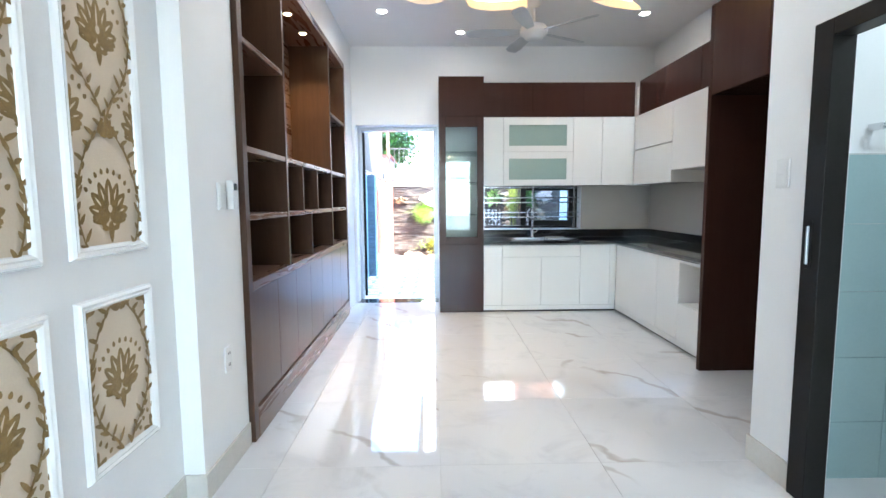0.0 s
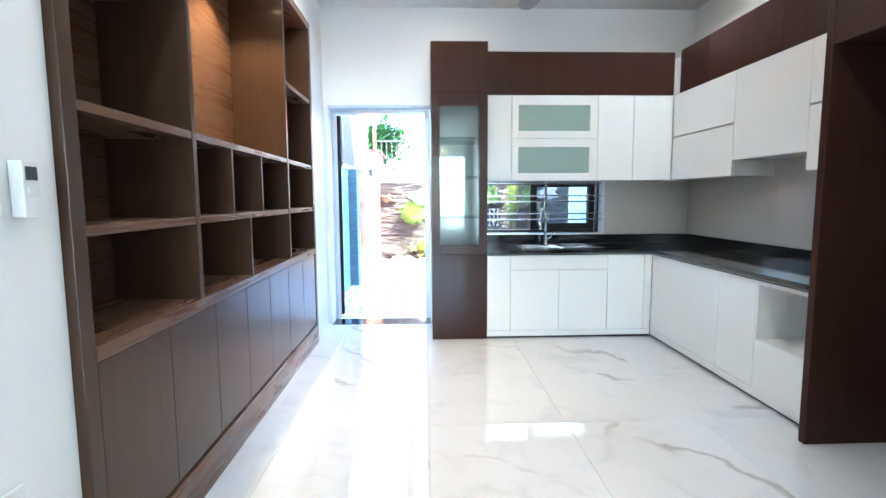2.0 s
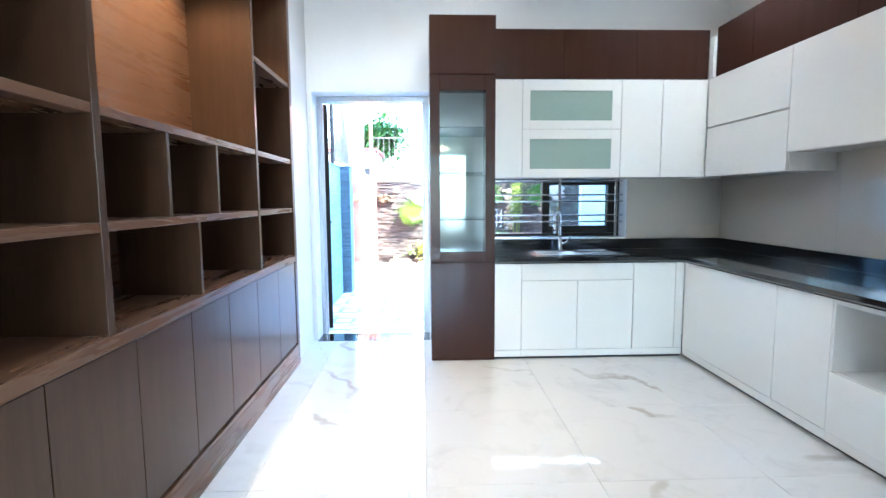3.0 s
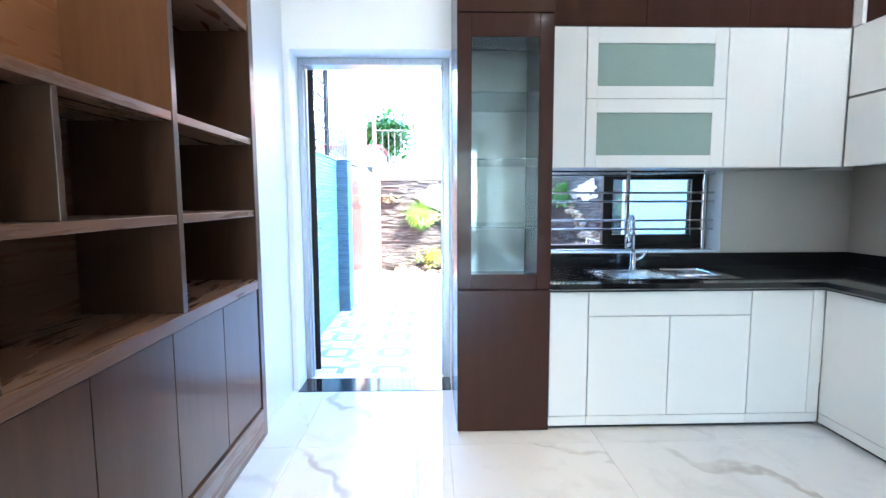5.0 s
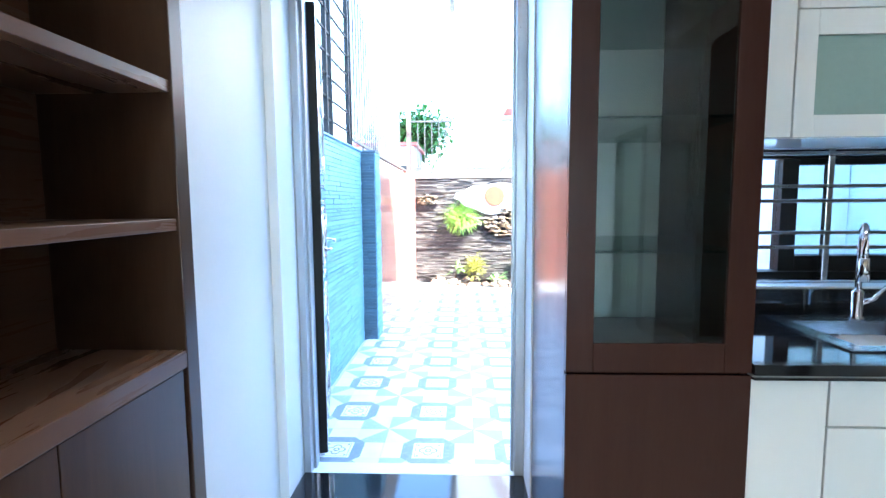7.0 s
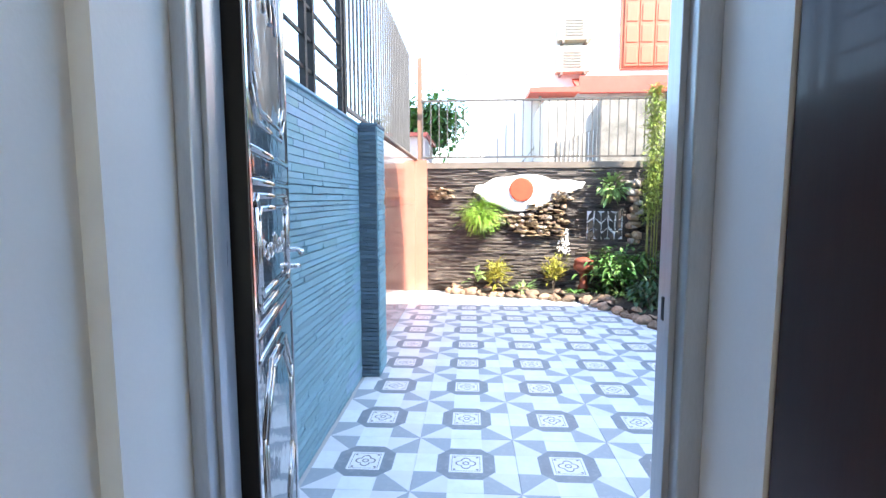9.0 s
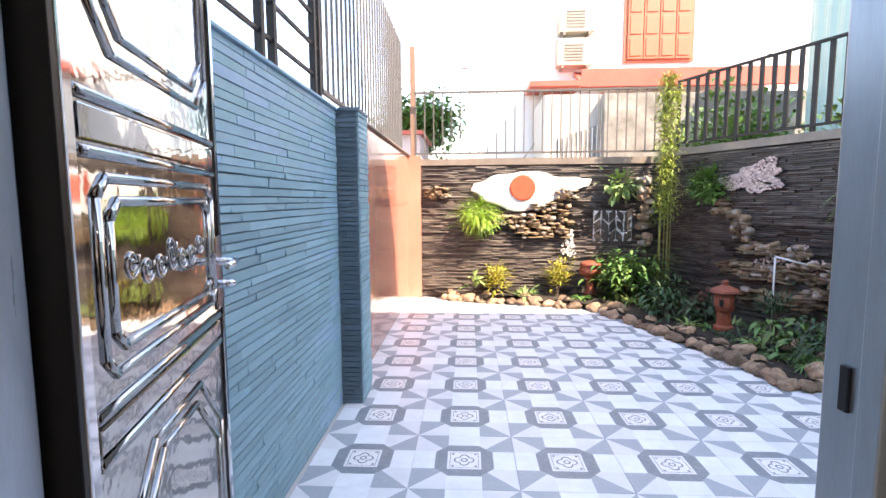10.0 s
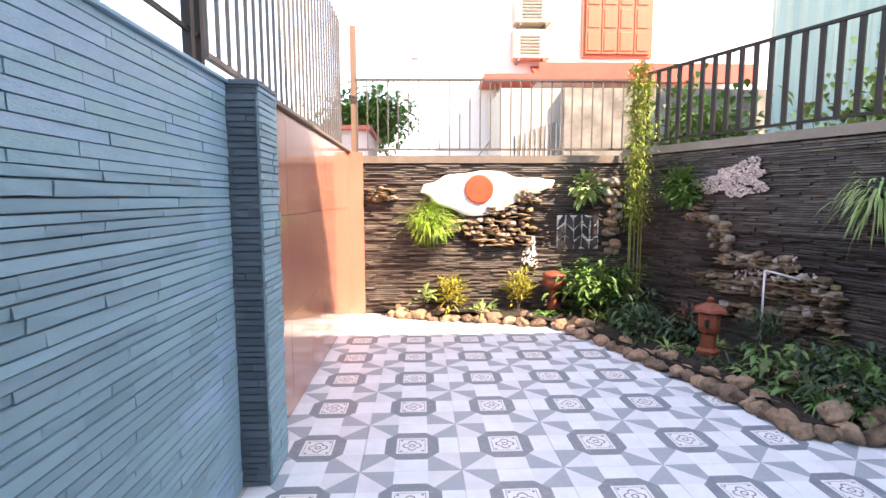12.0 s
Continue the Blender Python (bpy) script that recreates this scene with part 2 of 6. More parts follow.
MILKY = milky_glass("milky_window_glass")
PANE = clear_glass("window_glass", (0.88, 0.93, 0.93))
SHELFGLASS = clear_glass("glass_shelf", (0.55, 0.70, 0.66), 0.05)
TEAL = surface("pale_teal_tile", (0.33, 0.45, 0.46), (0.29, 0.41, 0.42), 3, 0.12, 0.01)
PEBBLE = surface("grey_pebble_floor", (0.50, 0.50, 0.48), (0.36, 0.36, 0.35), 9, 0.4, 0.1, pieces=0.3)
LEDW = glowing("downlight_glow", (1, 0.96, 0.9), 4.5)
LEDY = glowing("warm_spot_glow", (1, 0.72, 0.36), 3.5)
COVE = glowing("warm_cove_strip", (1, 0.55, 0.20), 0.85)
PATIO = patio_mat()
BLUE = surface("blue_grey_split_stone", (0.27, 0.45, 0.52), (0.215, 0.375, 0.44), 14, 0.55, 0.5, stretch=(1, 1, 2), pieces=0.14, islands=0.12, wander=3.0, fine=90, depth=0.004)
BLUEJ = surface("blue_grey_joint", (0.14, 0.22, 0.26), (0.10, 0.17, 0.20), 14, 0.7, 0.3)
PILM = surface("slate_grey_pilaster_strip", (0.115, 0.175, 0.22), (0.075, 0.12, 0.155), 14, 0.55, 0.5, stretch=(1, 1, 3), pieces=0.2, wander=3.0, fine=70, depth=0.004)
ORANGE = surface("glossy_orange_tile", (0.49, 0.20, 0.145), (0.42, 0.165, 0.12), 2.0, 0.16, 0.02, coat=0.4)
SLATE = surface("dark_stacked_slate", (0.135, 0.106, 0.090), (0.036, 0.030, 0.027), 10, 0.55, 0.6, stretch=(1, 1, 3), pieces=0.4, islands=0.45, wander=5.0, fine=70, depth=0.006)
BACKING = surface("dark_mortar", (0.022, 0.019, 0.017), (0.012, 0.011, 0.010), 10, 0.9, 0.5)
COPING = surface("brown_grey_coping", (0.22, 0.18, 0.145), (0.15, 0.12, 0.10), 7, 0.5, 0.2)
CLOUD = surface("white_relief_plaster", (0.82, 0.81, 0.80), (0.72, 0.72, 0.71), 14, 0.75, 0.7, fine=70)
REDSUN = surface("orange_red_disc", (0.50, 0.085, 0.035), (0.42, 0.065, 0.03), 9, 0.6, 0.2)
ROCK = surface("river_rock", (0.50, 0.33, 0.205), (0.18, 0.13, 0.10), 5, 0.6, 0.9, pieces=0.5, wander=9.0, fine=40)
ROCKB = surface("brown_ledge_rock", (0.30, 0.185, 0.12), (0.085, 0.058, 0.042), 12, 0.65, 0.7, pieces=0.4, islands=0.4, wander=9.0, fine=40)
PALER = surface("pale_grey_stone", (0.52, 0.46, 0.40), (0.28, 0.235, 0.20), 9, 0.6, 0.5, pieces=0.3, wander=9.0, fine=40)
PINKP = surface("pink_pebbledash", (0.66, 0.52, 0.48), (0.46, 0.34, 0.31), 16, 0.7, 0.6, islands=0.35, fine=60)
MOSAIC = surface("dark_flagstone", (0.045, 0.036, 0.03), (0.026, 0.021, 0.018), 8, 0.45, 0.4, pieces=0.3)
TERRA = surface("terracotta", (0.31, 0.078, 0.038), (0.18, 0.045, 0.024), 9, 0.6, 0.3, fine=50)
SOIL = surface("dark_garden_soil", (0.045, 0.034, 0.025), (0.020, 0.016, 0.012), 9, 0.95, 1.0, fine=50, depth=0.03)
RAILG = surface("grey_brown_painted_steel", (0.115, 0.10, 0.092), (0.075, 0.067, 0.062), 6, 0.4, 0.1)
RAILD = surface("dark_painted_steel", (0.026, 0.024, 0.024), (0.016, 0.015, 0.015), 6, 0.55, 0.1, spec=0.25)
PINKW = surface("faded_pink_render", (0.58, 0.47, 0.46), (0.48, 0.38, 0.37), 2.5, 0.8, 0.15)
# Cream darkened in its base colour, since the sun would light this shaded wall.
CREAMW = surface("shaded_cream_render", (0.47, 0.44, 0.40), (0.38, 0.35, 0.31), 2.0, 0.85, 0.2)
POST = surface("tan_wooden_post", (0.24, 0.14, 0.095), (0.17, 0.10, 0.068), 5, 0.6, 0.2, stretch=(8, 8, 1))
RENDER_W = surface("white_exterior_render", (0.80, 0.79, 0.77), (0.72, 0.71, 0.69), 1.3, 0.8, 0.2)
CONC = surface("weathered_concrete", (0.36, 0.33, 0.295), (0.11, 0.10, 0.09), 3.0, 0.9, 0.4)
SHUT = surface("orange_wooden_shutter", (0.42, 0.125, 0.065), (0.35, 0.10, 0.05), 4, 0.5, 0.15, stretch=(8, 8, 1))
REDROOF = surface("red_metal_canopy", (0.50, 0.10, 0.07), (0.40, 0.075, 0.05), 3, 0.5, 0.1)
TEALSHEET = surface("pale_green_sheet_cladding", (0.36, 0.52, 0.49), (0.30, 0.45, 0.43), 2, 0.5, 0.05)
ACM = surface("cream_air_conditioner", (0.52, 0.46, 0.36), (0.46, 0.40, 0.31), 5, 0.5, 0.05)
BARK = surface("brown_bark", (0.12, 0.085, 0.055), (0.06, 0.042, 0.03), 12, 0.9, 0.8, stretch=(3, 3, 1))


def leafy(name, a, b, rough=0.45):
    return surface(name, a, b, 6, rough, 0.1, islands=0.35, fine=40)


LIME = leafy("lime_fern_leaf", (0.30, 0.47, 0.06), (0.18, 0.32, 0.04))
GREEN = leafy("mid_green_leaf", (0.115, 0.235, 0.050), (0.055, 0.13, 0.028))
DEEP = leafy("deep_green_leaf", (0.032, 0.085, 0.028), (0.018, 0.050, 0.018))
YELLOW = leafy("yellow_croton_leaf", (0.38, 0.32, 0.035), (0.17, 0.19, 0.03))
VARIEG = leafy("variegated_leaf", (0.34, 0.46, 0.16), (0.15, 0.27, 0.07))
BAMBOO = leafy("bamboo_leaf", (0.36, 0.41, 0.07), (0.18, 0.26, 0.045))
REDLEAF = leafy("dark_red_leaf", (0.13, 0.035, 0.025), (0.07, 0.03, 0.02))
CANE = surface("yellow_green_cane", (0.30, 0.30, 0.07), (0.18, 0.20, 0.05), 5, 0.4, 0.05)

# ---- building helpers ----
ORIGIN = {}


def thing(name, at=(0, 0, 0), label="", category="", group="", kind=""):
    ob = new(name)
    ob.empty_display_size = 0.1
    ob.location = at
    ORIGIN[ob.name] = Vector(at)
    return tagged(ob, label, category, group, kind)


def part(name, bm, material, parent=None, label="", smooth=False):
    """Link a bmesh, drawn in world places, as one mesh object under a thing or a part."""
    me = bpy.data.meshes.new(name)
    origin = ORIGIN.get(parent.name, Vector()) if parent else Vector()
    bmesh.ops.translate(bm, verts=bm.verts, vec=-origin)
    bmesh.ops.recalc_face_normals(bm, faces=bm.faces)
    bm.to_mesh(me)
    bm.free()
    me.materials.append(material)
    if smooth:
        me.polygons.foreach_set("use_smooth", [True] * len(me.polygons))
    ob = new(name, me)
    if parent:
        ob.parent = parent
    ORIGIN[ob.name] = origin
    return tagged(ob, label)


def solid(name, bm, material, label="", category="", group="", kind="", smooth=False):
    return tagged(part(name, bm, material, None, "", smooth), label, category, group, kind)


def box(x0, x1, y0, y1, z0, z1, bevel=0.0, bm=None):
    own = bmesh.new()
    m = Matrix.LocRotScale(((x0 + x1) / 2, (y0 + y1) / 2, (z0 + z1) / 2), None, (abs(x1 - x0), abs(y1 - y0), abs(z1 - z0)))
    bmesh.ops.create_cube(own, size=1, matrix=m)
    if bevel:
        bmesh.ops.bevel(own, geom=own.edges[:], offset=bevel, segments=2, affect="EDGES", profile=0.5)
    if bm is None:
        return own
    me = bpy.data.meshes.new("tmp")
    own.to_mesh(me)
    own.free()
    bm.from_mesh(me)
    bpy.data.meshes.remove(me)
    return bm


def tube(points, radius, sides=10, bm=None, taper=None):
    """A round tube through points."""
    bm = bm or bmesh.new()
    rings = []
    pts = [Vector(p) for p in points]
    for i, p in enumerate(pts):
        d = (pts[min(i + 1, len(pts) - 1)] - pts[max(i - 1, 0)]).normalized()
        a = d.cross(Vector((0.13, 0.21, 0.97)) if abs(d.z) < 0.9 else Vector((1, 0, 0))).normalized()
        b = d.cross(a)
        r = radius if taper is None else radius + (taper - radius) * i / (len(pts) - 1)
        rings.append([bm.verts.new(p + a * r * math.cos(2 * math.pi * k / sides) + b * r * math.sin(2 * math.pi * k / sides)) for k in range(sides)])
    for r0, r1 in zip(rings, rings[1:]):
        for k in range(sides):
            bm.faces.new((r0[k], r0[(k + 1) % sides], r1[(k + 1) % sides], r1[k]))
    bm.faces.new(rings[0])
    bm.faces.new(rings[-1])
    return bm


def turned(profile, at, sides=20, bm=None):
    """A body of revolution: profile of (radius, height) pairs."""
    bm = bm or bmesh.new()
    x, y, z = at
    rings = [[bm.verts.new((x + r * math.cos(2 * math.pi * k / sides), y + r * math.sin(2 * math.pi * k / sides), z + h)) for k in range(sides)] for r, h in profile]
    for r0, r1 in zip(rings, rings[1:]):
        for k in range(sides):
            bm.faces.new((r0[k], r0[(k + 1) % sides], r1[(k + 1) % sides], r1[k]))
    bm.faces.new(rings[0][::-1])
    bm.faces.new(rings[-1])
    return bm


def wall_with_holes(axis, a0, a1, z0, z1, t0, t1, holes, bm=None):
    """A wall along x or y between a0 and a1, thick from t0 to t1, with oblong holes (a0, a1, z0, z1)."""
    bm = bm or bmesh.new()
    cuts = sorted({a0, a1, *(h[0] for h in holes), *(h[1] for h in holes)})
    for c0, c1 in zip(cuts, cuts[1:]):
        spans, low = [], z0
        for h in sorted((h for h in holes if h[0] < c1 and h[1] > c0), key=lambda h: h[2]):
            spans.append((low, h[2]))
            low = h[3]
        spans.append((low, z1))
        for s0, s1 in spans:
            if s1 - s0 > 1e-4:
                if axis == "x":
                    box(c0, c1, t0, t1, s0, s1, bm=bm)
                else:
                    box(t0, t1, c0, c1, s0, s1, bm=bm)
    bmesh.ops.remove_doubles(bm, verts=bm.verts, dist=1e-4)
    return bm

# ---- large structure ----
GROUND = -0.094
# ROOF is out of view; its height places the house shadow in the courtyard.
WALL_Y, OUT_Y, CEIL_Z, ROOF = 6.36, 6.66, 3.2, 8.5
DOOR_HOLE, WIN_HOLE = (-0.99, 0.045, 0.0, 2.25), (0.60, 1.87, 0.93, 1.485)
solid("wall_north", wall_with_holes("x", -1.62, 4.2, -0.3, ROOF, WALL_Y, OUT_Y, [DOOR_HOLE, WIN_HOLE]), PAINT, "white painted rear wall with a door and a window opening", "wall", kind="structure")
west = bmesh.new()
box(-1.6, -1.03, 2.1, 2.62, 0, CEIL_Z, bm=west)
box(-1.6, -1.03, 5.725, WALL_Y, 0, CEIL_Z, bm=west)
box(-1.6, -1.03, 2.62, 5.725, 2.825, CEIL_Z, bm=west)
box(-1.6, -1.40, 2.62, 5.725, 0, 2.825, bm=west)
solid("wall_west", west, PAINT, "white painted side wall with a niche for the bookcase", "wall", kind="structure")
solid("wall_west_panelled", box(-1.6, -1.12, -6.0, 2.1, 0, CEIL_Z), PAINT, "white panelled living room wall", "wall", kind="structure")
solid("wall_east", box(2.76, 3.0, 2.38, WALL_Y, 0, CEIL_Z), PAINT, "white painted kitchen side wall", "wall", kind="structure")
solid("wall_bathroom", wall_with_holes("y", -6.0, 2.38, 0, CEIL_Z, 1.56, 1.72, [(1.12, 2.09, 0, 2.005)]), PAINT, "white painted wall round the bathroom door", "wall", kind="structure")
solid("wall_bathroom_far", box(1.72, 2.76, 2.2, 2.38, 0, CEIL_Z), PAINT, "white wall between bathroom and fridge niche", "wall", kind="structure")
solid("wall_bathroom_side", box(3.1, 3.2, -0.3, 2.2, -0.1, CEIL_Z), PAINT, "white bathroom side wall", "wall", kind="structure")
solid("wall_bathroom_near", box(1.72, 3.2, -0.4, -0.3, -0.1, CEIL_Z), PAINT, "white bathroom near wall", "wall", kind="structure")
solid("wall_south", wall_with_holes("x", -1.6, 1.72, 0, CEIL_Z, -6.2, -6.0, [(-0.95, 1.35, 0.3, 2.65)]), PAINT, "white front wall with a wide window opening", "wall", kind="structure")
solid("floor", box(-1.6, 3.2, -6.2, WALL_Y, -0.2, -0.012), GROUT, "polished white marble tiled floor with grey veins", "floor", kind="structure")
solid("roof", box(-1.62, 4.2, -6.2, OUT_Y, ROOF, ROOF + 0.15), RENDER_W, "unseen flat house roof, set high so the house shades the courtyard", "roof", kind="structure")
# Unseen wall, added to block sun passing the house's east end.
solid("wall_terrace", box(4.21, 14.0, 5.6, OUT_Y, -0.3, ROOF), RENDER_W, "unseen white rendered wall, added to keep the sun off the courtyard", "wall", kind="structure")
solid("wall_house_west", box(-1.8, -1.62, -6.2, OUT_Y, -0.3, ROOF), RENDER_W, "white rendered outer house wall", "wall", kind="structure")
solid("wall_house_east", box(3.2, 3.38, -6.2, WALL_Y, -0.3, ROOF), RENDER_W, "white rendered outer house wall", "wall", kind="structure")

# ceiling: a lowered board with petal openings lit from above
PETALS = [(0.06, 4.62, 0.52, 0.24, -50), (0.62, 5.02, 0.34, 0.17, 8), (1.62, 4.86, 0.52, 0.12, 38), (0.0, 3.7, 0.55, 0.24, 35), (1.7, 3.75, 0.55, 0.24, -35), (0.9, 3.35, 0.24, 0.5, 0)]


def petal_loop(px, py, ra, rb, turn, k=40, grow=1.0):
    out = []
    for i in range(k):
        w = 2 * math.pi * i / k
        lobes = 1 + 0.12 * math.cos(3 * w + px)
        u, v = ra * grow * lobes * math.cos(w), rb * grow * lobes * math.sin(w)
        c, s = math.cos(radians(turn)), math.sin(radians(turn))
        out.append((px + u * c - v * s, py + u * s + v * c))
    return out


cb = bmesh.new()
loops = [[(-1.6, -6.0), (3.2, -6.0), (3.2, WALL_Y), (-1.6, WALL_Y)]] + [petal_loop(*p) for p in PETALS]
for loop in loops:
    vs = [cb.verts.new((x, y, CEIL_Z)) for x, y in loop]
    for i in range(len(vs)):
        cb.edges.new((vs[i - 1], vs[i]))
bmesh.ops.triangle_fill(cb, use_beauty=True, edges=cb.edges[:])
holes = [f for f in cb.faces if any(((f.calc_center_median().x - p[0]) ** 2 + (f.calc_center_median().y - p[1]) ** 2) < (0.3 * min(p[2], p[3])) ** 2 for p in PETALS)]
bmesh.ops.delete(cb, geom=holes, context="FACES_ONLY")
up = bmesh.ops.extrude_face_region(cb, geom=cb.faces[:])
bmesh.ops.translate(cb, verts=[g for g in up["geom"] if isinstance(g, bmesh.types.BMVert)], vec=(0, 0, 0.08))
solid("ceiling", cb, CEIL, "white lowered ceiling with petal-shaped cove openings", "ceiling", kind="structure")
solid("ceiling_upper", box(-1.6, 3.2, -6.0, WALL_Y, 3.42, 3.5), CEIL, "white upper ceiling above the cove", "ceiling", kind="structure")
for p in PETALS:
    strip = bmesh.new()
    ring = petal_loop(*p, grow=1.12)
    tube([(x, y, 3.30) for x, y in ring + ring[:1]], 0.008, 6, strip)
    solid("cove_light_strip", strip, COVE, "warm glowing light strip inside the ceiling cove", "cove light", "cove lights")


def downlight(x, y, z, glow, r=0.045, label="small round recessed ceiling downlight, lit", group="ceiling downlights"):
    t = thing("downlight", (x, y, z), label, "downlight", group)
    part("trim_ring", turned([(r * 1.25, 0), (r * 1.3, -0.006), (r * 1.05, -0.009), (r, -0.002)], (x, y, z), 20), PLASTIC, t, smooth=True)
    part("lens", turned([(r, -0.004), (r * 0.8, -0.010), (0.004, -0.012)], (x, y, z), 16), glow, t, "glowing lens")
    return t


for dx, dy in DOWN:
    downlight(dx, dy, CEIL_Z, LEDW)

# skirting
sk = bmesh.new()
box(-1.03, -1.018, 2.1, 2.612, 0, 0.122, bm=sk)
box(-1.13, -1.018, 2.088, 2.1, 0, 0.122, bm=sk)
box(-1.12, -1.108, -6.0, 2.088, 0, 0.122, bm=sk)
box(1.548, 1.56, 2.10, 2.392, 0, 0.122, bm=sk)
box(1.56, 1.98, 2.38, 2.392, 0, 0.122, bm=sk)
box(1.548, 1.56, -6.0, 1.11, 0, 0.122, bm=sk)
solid("baseboard", sk, SKIRT, "cream polished tile skirting", "baseboard", kind="structure")

# ---- bookcase ----
FX = -1.0


def bookcase():
    t = thing("bookcase", (-1.2, 4.17, 0), "large dark walnut built-in bookcase with open shelves and lower cupboards", "bookcase")
    back = -1.375
    y0, y1, z1 = 2.625, 5.72, 2.82
    part("back_panel", box(back - 0.018, back, y0, y1, 0, z1), WOOD, t)
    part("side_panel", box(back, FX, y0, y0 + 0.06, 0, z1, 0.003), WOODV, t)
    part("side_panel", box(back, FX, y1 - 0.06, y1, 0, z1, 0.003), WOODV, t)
    part("top_board", box(back, FX, y0 + 0.061, y1 - 0.061, z1 - 0.06, z1, 0.003), WOOD, t)
    part("plinth", box(back, FX + 0.002, y0 + 0.061, y1 - 0.061, 0, 0.17, 0.003), WOOD, t)
    for ya in (3.40, 4.876):
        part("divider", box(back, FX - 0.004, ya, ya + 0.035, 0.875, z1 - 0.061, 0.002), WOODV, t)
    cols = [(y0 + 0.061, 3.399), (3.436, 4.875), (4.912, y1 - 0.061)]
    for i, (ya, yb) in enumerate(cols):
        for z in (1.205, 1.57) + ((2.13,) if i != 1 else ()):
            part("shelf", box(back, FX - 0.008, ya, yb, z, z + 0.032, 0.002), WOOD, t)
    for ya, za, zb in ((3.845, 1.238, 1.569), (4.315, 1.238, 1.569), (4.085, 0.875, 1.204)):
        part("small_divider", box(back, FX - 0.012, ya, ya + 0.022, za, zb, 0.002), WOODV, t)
    part("cupboard_top", box(back, FX, y0 + 0.061, y1 - 0.061, 0.825, 0.874, 0.003), WOOD, t)
    # Dark sheet close behind the doors, added as the shade in their gaps.
    part("cupboard_back", box(FX - 0.06, FX - 0.045, y0 + 0.061, y1 - 0.061, 0.171, 0.824), DARKGAP, t)
    edges = [2.69, 3.12, 3.54, 3.95, 4.36, 4.79, 5.218, 5.645]
    for ya, yb in zip(edges, edges[1:]):
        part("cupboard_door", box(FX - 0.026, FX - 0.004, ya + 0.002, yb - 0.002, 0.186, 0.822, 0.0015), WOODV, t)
    return t


bookcase()
for sy in (3.55, 4.05, 4.5, 5.15):
    downlight(-1.14, sy, 2.758, LEDY, 0.028, "small warm spotlight under the bookcase top, lit", "bookcase spotlights")

# ---- kitchen ----
def tall_cabinet():
    t = thing("display_cabinet", (0.3, 6.0, 0), "tall glossy mahogany display cabinet with a glazed door", "cabinet")
    x0, x1, y0, y1, z1 = 0.05, 0.556, 5.70, 6.355, 2.68
    part("side_panel", box(x0, x0 + 0.02, y0 + 0.022, y1, 0, z1, 0.001), MAHOG, t)
    part("side_panel", box(x1 - 0.02, x1, y0 + 0.022, y1, 0, z1, 0.001), MAHOG, t)
    part("back_panel", box(x0 + 0.021, x1 - 0.021, y1 - 0.02, y1, 0, z1), SPLASH, t, "pale grey back panel")
    for z in (0.0, 0.79, 2.235, z1 - 0.02):
        part("board", box(x0 + 0.021, x1 - 0.021, y0 + 0.03, y1 - 0.021, z, z + 0.02), MAHOG, t)
    part("lower_door", box(x0, x1, y0, y0 + 0.02, 0.004, 0.796, 0.002), MAHOG, t)
    part("top_door", box(x0, x1, y0, y0 + 0.02, 2.247, z1, 0.002), MAHOG, t)
    door = part("glazed_door", box(x0, x0 + 0.075, y0, y0 + 0.02, 0.803, 2.241, 0.002), MAHOG, t)
    part("door_stile", box(x1 - 0.075, x1, y0, y0 + 0.02, 0.803, 2.241, 0.002), MAHOG, door)
    part("door_rail", box(x0 + 0.0755, x1 - 0.0755, y0, y0 + 0.02, 0.803, 0.885, 0.002), MAHOG, door)
    part("door_rail", box(x0 + 0.0755, x1 - 0.0755, y0, y0 + 0.02, 2.125, 2.241, 0.002), MAHOG, door)
    part("glass_pane", box(x0 + 0.076, x1 - 0.076, y0 + 0.007, y0 + 0.012, 0.886, 2.124), GLASS, door, "clear glass")
    for z in (1.13, 1.50, 1.85):
        part("glass_shelf", box(x0 + 0.022, x1 - 0.022, y0 + 0.05, y1 - 0.022, z, z + 0.008), SHELFGLASS, t, "green-edged glass shelf")
    return t


tall_cabinet()


def front(t, axis, at, a0, a1, z0, z1, material=WHITE, name="door", gap=0.002, proud=0.018):
    """A flat cabinet front on the plane y = at (axis x) or x = at (axis y), facing the room."""
    if axis == "x":
        return part(name, box(a0 + gap, a1 - gap, at, at + proud, z0 + gap, z1 - gap, 0.0015), material, t)
    return part(name, box(at, at + proud, a0 + gap, a1 - gap, z0 + gap, z1 - gap, 0.0015), material, t)


def base_unit(axis, a0, a1, doors, label, drawer=None):
    mid = (a0 + a1) / 2
    at = (mid, 6.0, 0) if axis == "x" else (2.4, mid, 0)
    t = thing("base_cabinet", at, label, "cabinet", "kitchen base cabinets")
    if axis == "x":
        part("body", box(a0, a1, 5.731, 6.35, 0.03, 0.785), WHITE, t)
        part("plinth", box(a0, a1, 5.714, 5.73, 0.022, 0.074), WHITE, t)
        part("shadow_gap", box(a0, a1, 5.735, 5.75, 0.0, 0.021), DARKGAP, t)
    else:
        part("body", box(2.122, 2.75, a0, a1, 0.03, 0.785), WHITE, t)
        part("plinth", box(2.105, 2.121, a0, a1, 0.022, 0.074), WHITE, t)
        part("shadow_gap", box(2.126, 2.14, a0, a1, 0.0, 0.021), DARKGAP, t)
    plane = 5.711 if axis == "x" else 2.102
    for d0, d1, z0, z1 in doors:
        front(t, axis, plane, d0, d1, z0, z1)
    if drawer:
        front(t, axis, plane, *drawer, name="false_drawer")
    return t


